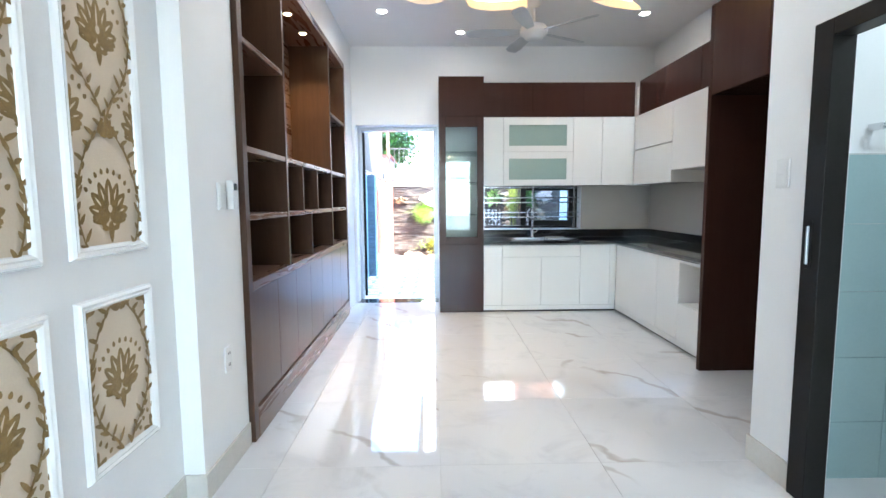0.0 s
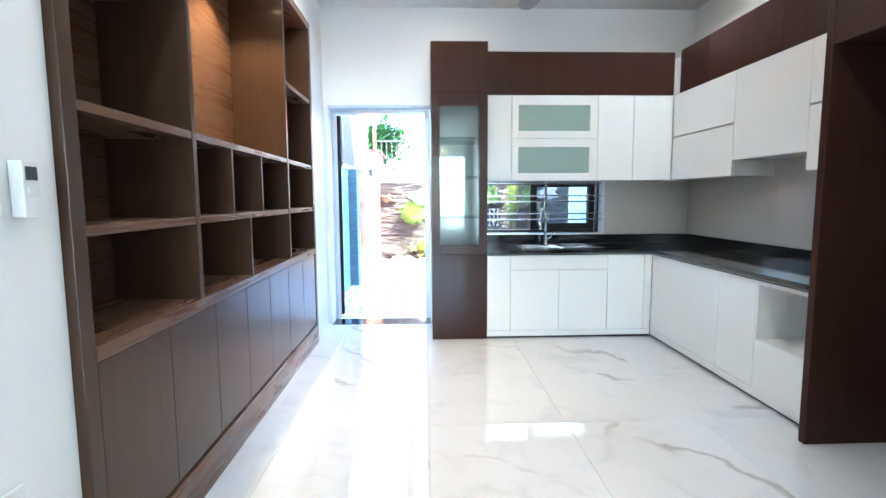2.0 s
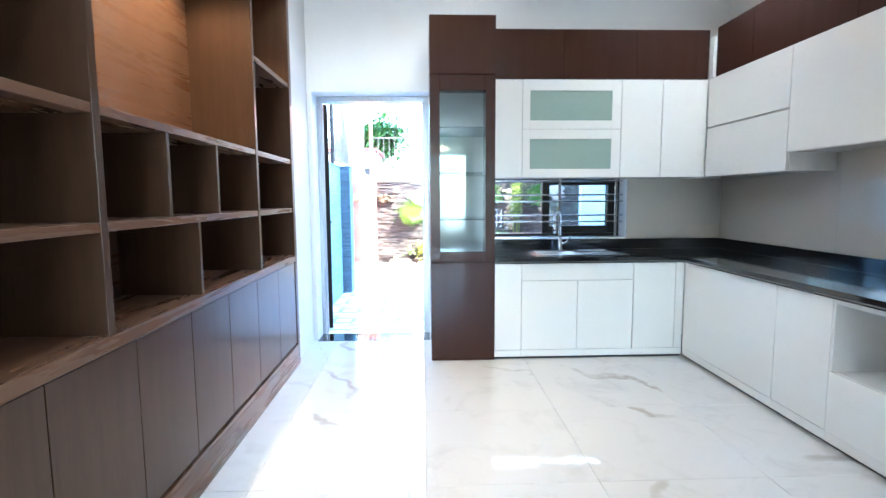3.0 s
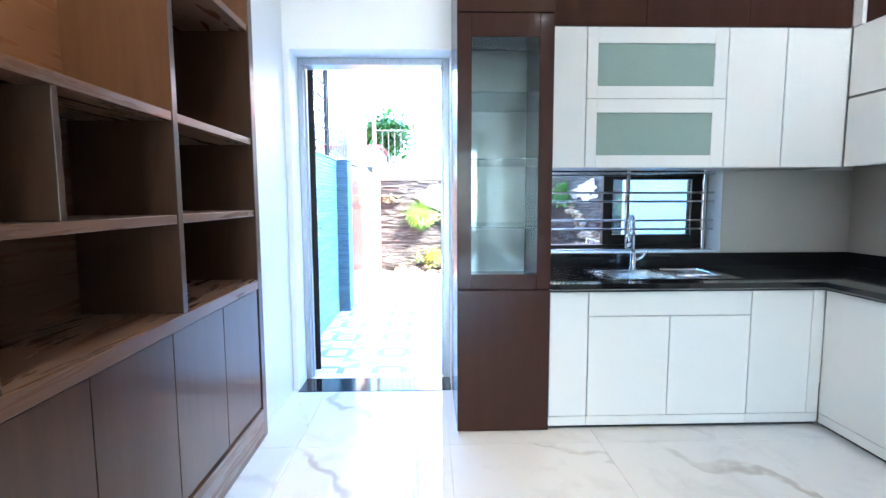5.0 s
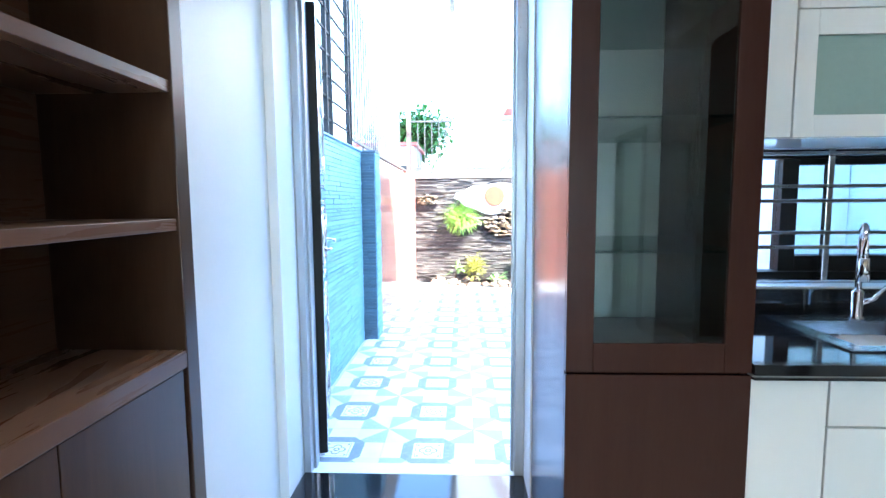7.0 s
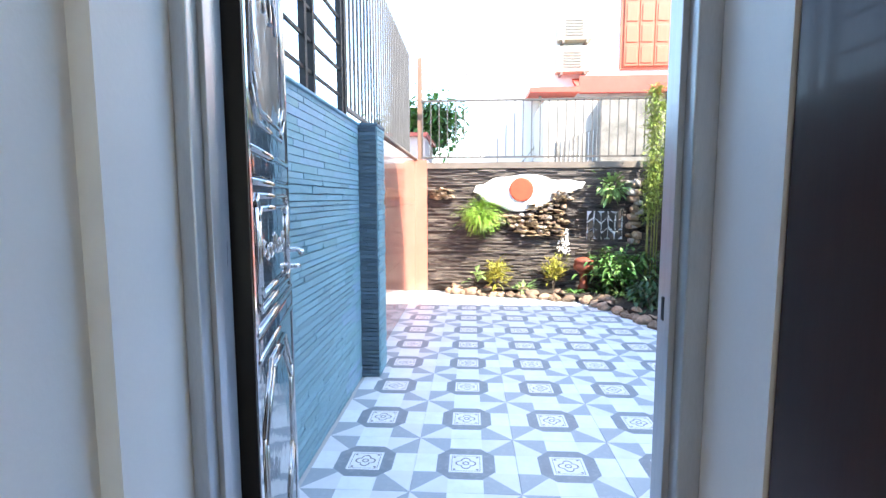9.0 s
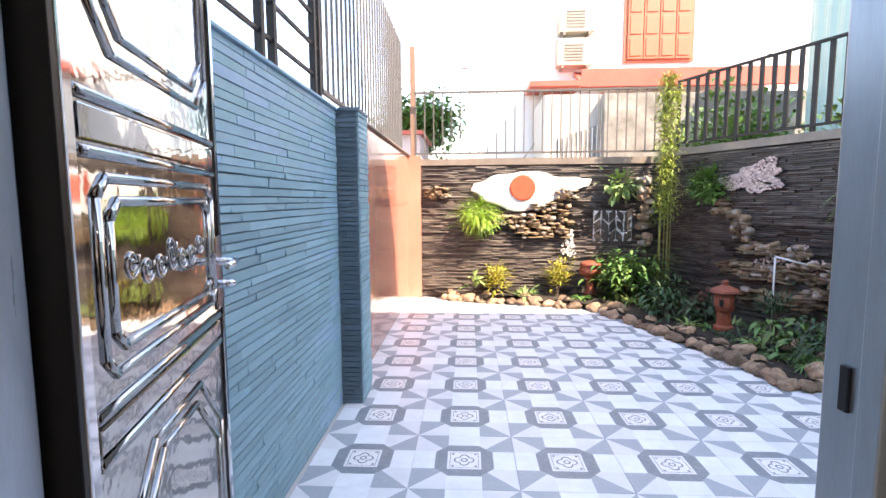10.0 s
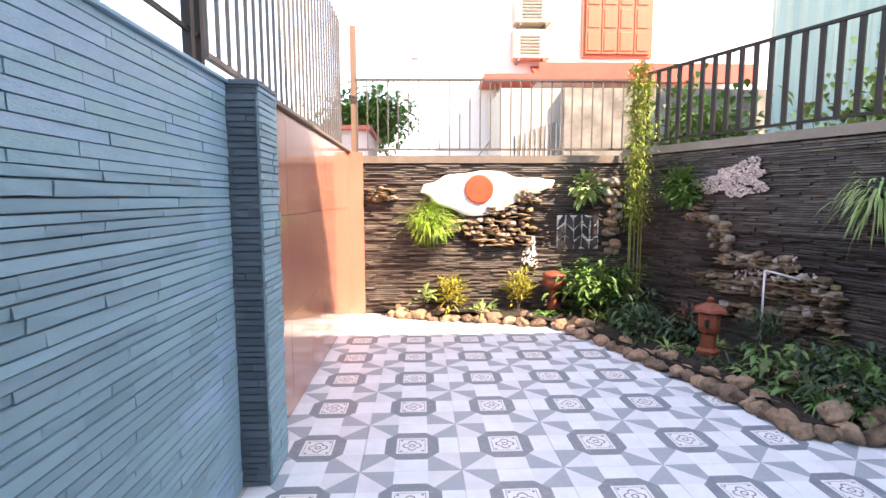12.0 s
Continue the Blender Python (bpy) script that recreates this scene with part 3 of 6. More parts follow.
base_unit("x", 0.558, 0.772, [(0.558, 0.772, 0.076, 0.783)], "narrow white lacquer base cabinet beside the mahogany cabinet")
base_unit("x", 0.774, 1.683, [(0.774, 1.228, 0.076, 0.645), (1.228, 1.683, 0.076, 0.645)], "white lacquer sink cabinet with two doors", (0.774, 1.683, 0.648, 0.783))
base_unit("x", 1.685, 2.10, [(1.685, 2.03, 0.076, 0.783), (2.03, 2.10, 0.076, 0.783)], "white lacquer corner base cabinet")
base_unit("y", 4.66, 5.709, [(4.66, 5.712, 0.076, 0.783)], "white lacquer base cabinet along the side wall")
base_unit("y", 4.25, 4.658, [(4.25, 4.658, 0.076, 0.783)], "narrow white lacquer base cabinet")


def appliance_unit():
    t = thing("oven_housing", (2.4, 3.96, 0), "white lacquer base cabinet with an empty appliance opening", "cabinet", "kitchen base cabinets")
    a0, a1 = 3.70, 4.248
    part("lower_front", box(2.102, 2.12, a0, a1, 0.076, 0.398, 0.0015), WHITE, t)
    part("bottom_board", box(2.121, 2.75, a0, a1, 0.03, 0.40), WHITE, t)
    part("plinth", box(2.105, 2.12, a0, a1, 0.022, 0.074), WHITE, t)
    part("side_panel", box(2.102, 2.75, a1 - 0.018, a1, 0.401, 0.785), WHITE, t)
    part("side_panel", box(2.102, 2.75, a0, a0 + 0.05, 0.401, 0.785), WHITE, t)
    part("back_panel", box(2.70, 2.72, a0 + 0.051, a1 - 0.019, 0.401, 0.785), WHITE, t)
    part("top_rail", box(2.102, 2.69, a0 + 0.051, a1 - 0.019, 0.757, 0.785), WHITE, t)
    part("shadow_gap", box(2.126, 2.14, a0, a1, 0.0, 0.021), DARKGAP, t)


appliance_unit()

SINK = (0.93, 1.66, 5.83, 6.24)


def worktop():
    t = thing("worktop", (1.6, 6.0, 0.79), "polished black granite worktop with a light edge stripe and upstand", "worktop")
    bm = bmesh.new()
    bm2 = wall_with_holes("x", 0.558, 2.755, 5.69, 6.352, 0, 1, [(SINK[0], SINK[1], SINK[2], SINK[3])])
    for v in bm2.verts:                      # lay the pierced sheet flat
        v.co = Vector((v.co.x, v.co.z, 0.80 + 0.03 * v.co.y))
    part("back_slab", bm2, GRANITE, t)
    part("side_slab", box(2.075, 2.755, 3.69, 5.689, 0.80, 0.83, 0.002), GRANITE, t)
    part("edge_stripe", box(0.558, 2.086, 5.697, 5.72, 0.7935, 0.7995), EDGEBAND, t, "light grey stripe")
    part("edge_stripe", box(2.082, 2.10, 3.69, 5.697, 0.7935, 0.7995), EDGEBAND, t, "light grey stripe")
    part("lower_edge", box(0.558, 2.079, 5.690, 5.72, 0.7865, 0.793), GRANITE, t)
    part("lower_edge", box(2.075, 2.10, 3.69, 5.689, 0.7865, 0.793), GRANITE, t)
    part("upstand", box(0.558, 2.74, 6.33, 6.355, 0.831, 0.925), GRANITE, t)
    part("upstand", box(2.741, 2.757, 3.69, 6.355, 0.831, 0.925), GRANITE, t)


worktop()
solid("splashback", box(1.872, 2.749, 6.348, 6.358, 0.926, 1.474), SPLASH, "glossy beige glass splashback on the rear wall", "splashback")
for sy0, sy1 in ((3.69, 5.018), (5.02, 6.347)):
    solid("splashback", box(2.75, 2.758, sy0, sy1, 0.926, 1.6), SPLASH, "glossy beige glass splashback pane on the side wall", "splashback")


def upper_unit_x(a0, a1, label, split=None):
    t = thing("wall_cabinet", ((a0 + a1) / 2, 6.2, 1.475), label, "cabinet", "kitchen wall cabinets")
    part("body", box(a0, a1, 6.041, 6.355, 1.475, 2.285), WHITE, t)
    if split:
        for z0, z1, g0, g1 in ((1.475, 1.876, 1.547, 1.796), (1.876, 2.285, 1.949, 2.193)):
            d = part("flap_frame", box(a0 + 0.002, 0.893, 6.02, 6.04, z0 + 0.002, z1 - 0.002, 0.0015), WHITE, t)
            part("frame_stile", box(1.587, a1 - 0.002, 6.02, 6.04, z0 + 0.002, z1 - 0.002, 0.0015), WHITE, d)
            part("frame_rail", box(0.8935, 1.5865, 6.02, 6.04, z0 + 0.002, g0, 0.0015), WHITE, d)
            part("frame_rail", box(0.8935, 1.5865, 6.02, 6.04, g1, z1 - 0.002, 0.0015), WHITE, d)
            part("frosted_pane", box(0.8935, 1.5865, 6.027, 6.033, g0 + 0.001, g1 - 0.001), FROST, d, "frosted green glass")
    else:
        front(t, "x", 6.02, a0, a1, 1.475, 2.285)
    return t


upper_unit_x(0.558, 0.826, "narrow white lacquer wall cabinet")
upper_unit_x(0.828, 1.664, "white wall cabinet with two frosted glass flaps", split=True)
upper_unit_x(1.666, 2.013, "white lacquer wall cabinet with a plain door")
upper_unit_x(2.015, 2.397, "white lacquer wall cabinet with a plain door in the corner")


def upper_unit_y(a0, a1, z0, label, line=False):
    t = thing("wall_cabinet", (2.58, (a0 + a1) / 2, z0), label, "cabinet", "kitchen wall cabinets")
    part("body", box(2.421, 2.752, a0, a1, z0, 2.285), WHITE, t)
    if line:
        front(t, "y", 2.40, a0, a1, z0, 1.876)
        front(t, "y", 2.40, a0, a1, 1.886, 2.285)
        part("finger_groove", box(2.412, 2.42, a0 + 0.004, a1 - 0.004, 1.877, 1.885), EDGEBAND, t)
    else:
        front(t, "y", 2.40, a0, a1, z0, 2.285)
    return t


upper_unit_y(5.06, 6.015, 1.475, "white lacquer corner wall cabinet with a lift-up flap", True)
upper_unit_y(4.295, 5.058, 1.595, "shallow white wall cabinet above the cooker place")
upper_unit_y(3.69, 4.293, 1.475, "white lacquer wall cabinet beside the fridge niche", True)
f = thing("cornice_cabinet", (1.5, 6.2, 2.287), "glossy dark mahogany top cabinets above the white wall cabinets", "cabinet")
part("carcass", box(0.558, 2.395, 6.041, 6.355, 2.289, 2.685), MAHOG, f)
for a0, a1 in ((0.558, 1.17), (1.172, 1.78), (1.782, 2.395)):
    part("front_board", box(a0, a1, 6.02, 6.04, 2.289, 2.685, 0.001), MAHOG, f)
f = thing("cornice_cabinet", (2.6, 4.9, 2.287), "glossy dark mahogany top cabinet above the side wall cabinets", "cabinet")
for a0, a1 in ((3.69, 4.60), (4.602, 5.50), (5.502, 5.955)):
    part("front_board", box(2.42, 2.755, a0, a1, 2.289, 2.685, 0.002), MAHOG, f)
solid("corner_filler", box(2.398, 2.419, 5.958, 6.018, 2.289, 2.62, 0.001), WHITE, "white lacquer filler strip in the cabinet corner", "filler strip")


def fridge_housing():
    t = thing("fridge_housing", (2.4, 3.0, 0), "tall mahogany fridge housing with an empty niche and top cabinet", "cabinet")
    part("side_panel", box(1.985, 2.755, 3.64, 3.685, 0, 2.68, 0.004), MAHOG, t)
    part("side_panel", box(1.985, 2.755, 2.395, 2.43, 0, 2.68, 0.004), MAHOG, t)
    part("back_panel", box(2.735, 2.755, 2.431, 3.639, 0, 2.04), MAHOG, t)
    part("top_box", box(2.006, 2.755, 2.431, 3.639, 2.045, 2.68), MAHOG, t)
    part("top_door", box(1.985, 2.005, 2.433, 3.034, 2.045, 2.678, 0.002), MAHOG, t)
    part("top_door", box(1.985, 2.005, 3.038, 3.637, 2.045, 2.678, 0.002), MAHOG, t)


fridge_housing()

# ---- rear door and window ----
def rear_door():
    t = thing("door_1", (-0.46, 6.6, 0), "open steel rear door in a grey steel frame", "door", kind="structure")
    jamb = part("door_frame", box(-0.99, -0.955, 6.56, 6.70, GROUND, 2.25, 0.004), FRAMEM, t)
    part("jamb", box(0.0, 0.045, 6.56, 6.70, GROUND, 2.25, 0.004), FRAMEM, t)
    part("head", box(-0.954, -0.001, 6.56, 6.70, 2.205, 2.25, 0.004), FRAMEM, t)
    for x0, x1 in ((-0.955, -0.942), (-0.013, 0.0)):
        part("stop_bead", box(x0, x1, 6.60, 6.63, 0.0, 2.204, 0.002), FRAMEM, jamb)
    part("strike_plate", box(-0.0045, 0.0, 6.655, 6.668, 0.98, 1.03, 0.001), DARKGAP, jamb)
    return t


rear_door()


def door_leaf():
    """Pressed steel leaf; local x runs from the hinge, -y is the face towards the walk."""
    w, h, d = 0.785, 2.19, 0.045
    t = thing("door_leaf", (0, 0, 0), "polished pressed-steel door leaf standing open, with embossed scroll panel", "door")
    part("slab", box(0.046, w - 0.062, -d / 2, d / 2, 0.0, h, 0.003), PRESSED, t)
    part("black_edge", box(w - 0.061, w - 0.028, -d / 2 + 0.004, d / 2, 0.0, h, 0.001), BLACKAL, t, "black rubber groove")
    part("edge_strip", box(w - 0.0275, w, -d / 2 - 0.004, d / 2, 0.0, h, 0.004), CHROME, t, "bright steel edge strip")
    part("black_edge", box(0.0, 0.016, -d / 2 - 0.003, d / 2, 0.0, h, 0.002), BLACKAL, t, "black edge strip")
    part("edge_strip", box(0.0165, 0.0455, -d / 2 - 0.005, d / 2, 0.0, h, 0.004), CHROME, t, "bright steel edge strip")

    def moulding(x0, x1, z0, z1, r=0.0075, cut=0.0):
        pts = [(x0 + cut, z0), (x1 - cut, z0), (x1, z0 + cut), (x1, z1 - cut), (x1 - cut, z1), (x0 + cut, z1), (x0, z1 - cut), (x0, z0 + cut)] if cut else [(x0, z0), (x1, z0), (x1, z1), (x0, z1)]
        bm = bmesh.new()
        for (ax, az), (bx, bz) in zip(pts, pts[1:] + pts[:1]):
            tube([(ax, -d / 2, az), (bx, -d / 2, bz)], r, 8, bm)
        part("moulding", bm, PRESSED, t, smooth=True)

    for inset in (0.0, 0.035):
        moulding(0.09 + inset, w - 0.09 - inset, 0.93 + inset, 1.23 - inset, 0.009, 0.03)
        moulding(0.09 + inset, w - 0.09 - inset, 1.42 + inset, 2.08 - inset, 0.0075, 0.08)
        moulding(0.09 + inset, w - 0.09 - inset, 0.12 + inset, 0.76 - inset, 0.0075, 0.16)
    for z in (0.815, 0.885, 1.265, 1.345):
        part("rib", tube([(0.05, -d / 2, z), (w - 0.064, -d / 2, z)], 0.010, 10), PRESSED, t, smooth=True)
    for z0, z1 in ((0.83, 0.87), (1.28, 1.33)):
        part("band", box(0.05, w - 0.064, -d / 2 - 0.006, -d / 2 - 0.0005, z0, z1, 0.003), PRESSED, t)
    for k in range(7):
        cx, s = 0.20 + 0.064 * k, (1 if k < 4 else -1)
        pts = [(cx + (0.003 + 0.00085 * i) * math.cos(s * i * 0.42), -d / 2 - 0.001, 1.08 + 0.012 * math.cos(k * 2.1) + (0.003 + 0.00085 * i) * (1.45 if k == 3 else 0.95) * math.sin(i * 0.42)) for i in range(32)]
        part("scroll", tube(pts, 0.0032, 6), PRESSED, t, smooth=True)
    for z in (1.75,):
        for k in (-1, 1):
            pts = [(w / 2 + k * (0.05 + 0.012 * i) * math.cos(0.35 * i), -d / 2 - 0.002, z + 0.022 * i * math.sin(0.35 * i)) for i in range(10)]
            part("scroll", tube(pts, 0.006, 6), PRESSED, t, smooth=True)
    plate = part("lock_plate", box(w - 0.075, w - 0.02, -d / 2 - 0.006, -d / 2 - 0.0005, 0.90, 1.10, 0.002), CHROME, t)
    part("lever", tube([(w - 0.045, -d / 2 - 0.006, 1.03), (w - 0.045, -d / 2 - 0.05, 1.03), (w - 0.16, -d / 2 - 0.055, 1.03)], 0.010, 8), CHROME, plate, smooth=True)
    part("thumb_turn", turned([(0.018, 0), (0.02, 0.012), (0.010, 0.02)], (w - 0.012, -d / 2 - 0.02, 0.955), 12), CHROME, plate, smooth=True)
    t.matrix_basis = pose(-0.945, 6.715, GROUND + 0.11, 0, 0, 103.8)
    return t


door_leaf()
th = solid("threshold", box(-0.988, 0.044, 6.31, 6.559, -0.1, 0.004, 0.003), GRANITE, "polished black granite door threshold", "threshold", kind="structure")


def rear_window():
    t = thing("window_1", (1.23, 6.55, 0.93), "black aluminium sliding window with steel bars, partly open", "window", kind="structure")
    x0, x1, z0, z1 = WIN_HOLE
    fr = part("window_frame", box(x0, x1, 6.53, 6.62, z0, z0 + 0.035, 0.002), BLACKAL, t)
    part("frame_head", box(x0, x1, 6.53, 6.62, z1 - 0.035, z1, 0.002), BLACKAL, fr)
    for a in (x0, x1 - 0.04):
        part("frame_jamb", box(a, a + 0.04, 6.53, 6.62, z0 + 0.036, z1 - 0.036, 0.002), BLACKAL, fr)

    def sash(a0, a1, y, glazing=PANE, note="clear glass", wide=0.068):
        s = part("sash", box(a0, a0 + wide, y, y + 0.03, z0 + 0.037, z1 - 0.037, 0.002), BLACKAL, t)
        part("sash_stile", box(a1 - wide, a1, y, y + 0.03, z0 + 0.037, z1 - 0.037, 0.002), BLACKAL, s)
        part("sash_rail", box(a0 + wide + 0.0005, a1 - wide - 0.0005, y, y + 0.03, z0 + 0.037, z0 + 0.105, 0.002), BLACKAL, s)
        part("sash_rail", box(a0 + wide + 0.0005, a1 - wide - 0.0005, y, y + 0.03, z1 - 0.062, z1 - 0.037, 0.002), BLACKAL, s)
        p = part("pane", box(a0 + wide + 0.001, a1 - wide - 0.001, y + 0.012, y + 0.018, z0 + 0.106, z1 - 0.063), glazing, s, note)
        p.visible_shadow = False

    sash(1.128, 1.829, 6.535)
    sash(1.136, 1.829, 6.578)
    bars = thing("window_bars", (1.23, 6.45, 0.93), "brushed steel security bars across the kitchen window", "window bars")
    for z in (1.462, 1.33, 1.27, 1.14, 1.08):
        part("bar", box(x0 - 0.0, x1, 6.442, 6.458, z - 0.008, z + 0.008, 0.003), STEEL, bars)
    for x in (0.62, 1.262, 1.80):
        part("post", box(x, x + 0.026, 6.46, 6.486, z0, z1, 0.003), STEEL, bars)
    part("sill_rail", box(x0, x1, 6.44, 6.50, z0, z0 + 0.012, 0.002), STEEL, bars)


rear_window()

# ---- courtyard ----
solid("ground", box(-60, 70, OUT_Y + 0.0, 160, -0.6, GROUND - 0.012), CONC, "grey courtyard ground bed reaching far", "ground", kind="structure")
solid("ground_front", box(-60, 70, -60, OUT_Y - 0.001, -0.6, -0.31), CONC, "grey ground under and before the house", "ground", kind="structure")


def along(p, q):
    p, q = Vector((*p, 0)), Vector((*q, 0))
    d = (q - p).normalized()
    return p, d, Vector((-d.y, d.x, 0)), (q - p).length


def place_on(p, d, nrm, u, out, z):
    return p + d * u + nrm * out + Vector((0, 0, z))


def oblong(p, d, nrm, u0, u1, o0, o1, z0, z1, bm=None):
    """A box set along the wall line."""
    bm = bm or bmesh.new()
    vs = [bm.verts.new(place_on(p, d, nrm, u, o, z)) for z in (z0, z1) for u, o in ((u0, o0), (u1, o0), (u1, o1), (u0, o1))]
    for f in ((0, 1, 2, 3), (7, 6, 5, 4), (0, 4, 5, 1), (1, 5, 6, 2), (2, 6, 7, 3), (3, 7, 4, 0)):
        bm.faces.new([vs[i] for i in f])
    return bm


UNIT = {}


def unit_piece(kind, material):
    """Shared piece meshes, one metre each way: uneven strips with chipped faces."""
    key = (kind, material.name)
    if key not in UNIT:
        bm = bmesh.new()
        rnd = random.Random(sum(map(ord, kind)))
        j = lambda a: rnd.uniform(-a, a)
        vs = [bm.verts.new((x, y + (j(0.22) if y > 0 else 0), z + (j(0.06)))) for x in (-0.5, -0.1, 0.5) for y, z in ((-0.5, -0.5), (0.5, -0.46), (0.5, 0.44), (-0.5, 0.5))]
        for a in (0, 4):
            for k in range(4):
                bm.faces.new((vs[a + k], vs[a + (k + 1) % 4], vs[a + 4 + (k + 1) % 4], vs[a + 4 + k]))
        bm.faces.new(vs[0:4])
        bm.faces.new(vs[8:12])
        bmesh.ops.recalc_face_normals(bm, faces=bm.faces)
        me = bpy.data.meshes.new(kind)
        bm.to_mesh(me)
        bm.free()
        me.materials.append(material)
        UNIT[key] = me
    return UNIT[key]


def strip_cladding(wall, p, d, nrm, length, z0, z1, rows, lens, outs, material, seed, near, name="stone_strip", skip=None, limit=300, gap=0.003):
    """Rows of stone strips on a wall face: those within the near stretch are pieces of their own, the rest one joined part."""
    rnd = random.Random(seed)
    verts, faces, count, z = [], [], 0, z0
    while z < z1 - 0.008:
        h = min(rnd.uniform(*rows), z1 - z)
        u = -rnd.uniform(0, lens[0])
        while u < length:
            w = rnd.uniform(*lens)
            u0, u1 = max(u, 0), min(u + w, length)
            u += w
            if u1 - u0 < 0.02 or (skip and skip((u0 + u1) / 2, z + h / 2)):
                continue
            out = rnd.uniform(*outs)
            if count < limit and near(u0, z):
                ob = new(name, unit_piece("strip_%d" % rnd.randrange(4), material))
                ob.parent = wall
                rot = Matrix(((d.x, nrm.x, 0), (d.y, nrm.y, 0), (0, 0, 1))).to_4x4()
                c = place_on(p, d, nrm, (u0 + u1) / 2, out / 2, z + h / 2)
                ob.matrix_basis = Matrix.Translation(c - ORIGIN.get(wall.name, Vector())) @ rot @ Matrix.Diagonal((u1 - u0 - 0.002, out, h - gap, 1))
                count += 1
                continue
            k = len(verts)
            o1, o2 = out * rnd.uniform(0.75, 1.0), out * rnd.uniform(0.75, 1.0)
            for uu, oo in ((u0 + 0.001, o1), (u1 - 0.001, o2)):
                for o, zz in ((0, z), (oo, z + 0.001), (oo * rnd.uniform(0.85, 1), z + h - gap), (0, z + h - gap + 0.001)):
                    verts.append(place_on(p, d, nrm, uu, o, zz) - ORIGIN.get(wall.name, Vector()))
            faces += [(k + a, k + b, k + b + 4, k + a + 4) for a, b in ((0, 1), (1, 2), (2, 3), (3, 0))] + [(k, k + 1, k + 2, k + 3), (k + 4, k + 5, k + 6, k + 7)]
        z += h
    if verts:
        me = bpy.data.meshes.new(name + "s")
        me.from_pydata(verts, [], faces)
        bm = bmesh.new()
        bm.from_mesh(me)
        bmesh.ops.recalc_face_normals(bm, faces=bm.faces)
        bm.to_mesh(me)
        bm.free()
        me.materials.append(material)
        rest = new(name + "s", me)
        rest.parent = wall
        tagged(rest, kind="stuff")


# west boundary: blue split-stone wall, pilaster, orange tiled wall
wb = solid("wall_blue", box(-1.40, -1.232, OUT_Y, 9.17, -0.3, 1.755), BLUEJ, "blue-grey split-stone clad courtyard wall", "wall", kind="structure")
cap = solid("trim", box(-1.42, -1.205, OUT_Y + 0.05, 9.17, 1.757, 1.772, 0.003), BLUE, "blue-grey capping strip on the courtyard wall", "trim", kind="structure")
pil = solid("pilaster", box(-1.40, -1.092, 9.18, 9.45, -0.3, 1.75), BLUEJ, "slate-grey clad pilaster beside the orange wall, side face coloured as better lit", "pilaster", kind="structure")
solid("trim", box(-1.42, -1.078, 9.166, 9.46, 1.752, 1.775, 0.003), PILM, "slate-grey pilaster cap", "trim", kind="structure")
wo = solid("wall_orange", box(-1.40, -1.212, 9.461, 12.95, -0.3, 1.78), BACKING, "courtyard wall clad in large glossy orange tiles", "wall", kind="structure")
for k in range(6):
    for z0, z1 in ((GROUND, 0.53), (0.533, 1.155), (1.158, 1.78)):
        y0 = 9.463 + 0.5815 * k
        part("orange_tile", box(-1.2115, -1.2, y0, y0 + 0.579, z0, z1, 0.001), ORANGE, wo)
solid("wall_orange_return", box(-1.2, -1.035, 12.66, 12.95, -0.3, 1.78), ORANGE, "narrow orange tiled return in the courtyard corner", "wall", kind="structure")
solid("trim", box(-1.43, -1.17, 9.461, 12.95, 1.782, 1.80, 0.003), COPING, "brown-grey coping on the orange wall", "trim", kind="structure")

# north boundary: stacked slate, and the slanting east boundary
NP, ND, NN, NL = along((2.12, 12.62), (-1.035, 12.72))
wn_ = solid("wall_slate", oblong(NP, ND, NN, -0.02, NL, -0.30, 0.0, -0.3, 1.655), BACKING, "courtyard end wall of stacked dark slate strips", "wall", kind="structure")
solid("trim", oblong(NP, ND, NN, -0.02, NL, -0.32, 0.045, 1.657, 1.742), COPING, "brown-grey coping on the slate wall", "trim", kind="structure")
EP, ED, EN, EL = along((3.42, 9.55), (2.12, 12.62))
we = solid("wall_slate_east", oblong(EP, ED, EN, 0.0, EL, -0.30, 0.0, -0.3, 1.735), BACKING, "slanting courtyard wall of stacked dark slate strips", "wall", kind="structure")
solid("trim", oblong(EP, ED, EN, 0.0, EL - 0.02, -0.32, 0.045, 1.737, 1.82), COPING, "brown-grey coping on the slanting slate wall", "trim", kind="structure")
solid("wall_white_pier", box(2.36, 3.42, 9.22, 9.33, -0.3, 2.3), RENDER_W, "white rendered pier at the end of the garden bed", "wall", kind="structure")
solid("wall_white_east", box(3.43, 3.6, OUT_Y, 9.54, -0.3, 2.4), RENDER_W, "white rendered courtyard side wall", "wall", kind="structure")


def railing(p, d, nrm, u0, u1, z0, z1, step, material, label, out=-0.1, flat=(0.012, 0.03), top_bar=True):
    t = thing("railing", place_on(p, d, nrm, (u0 + u1) / 2, out, z0), label, "railing", "courtyard railings")
    if top_bar:
        part("top_rail", oblong(p, d, nrm, u0, u1, out - 0.02, out + 0.02, z1 - 0.025, z1), material, t)
    part("bottom_rail", oblong(p, d, nrm, u0, u1, out - 0.015, out + 0.015, z0 + 0.07, z0 + 0.095), material, t)
    n = int((u1 - u0) / step)
    for i in range(n + 1):
        u = u0 + 0.02 + (u1 - u0 - 0.04) * i / n
        part("bar", oblong(p, d, nrm, u - flat[0] / 2, u + flat[0] / 2, out - flat[1] / 2, out + flat[1] / 2, z0 + 0.003 if i % 6 == 0 else z0 + 0.0955, z1 - 0.0255 if top_bar else z1), material, t)
    return t


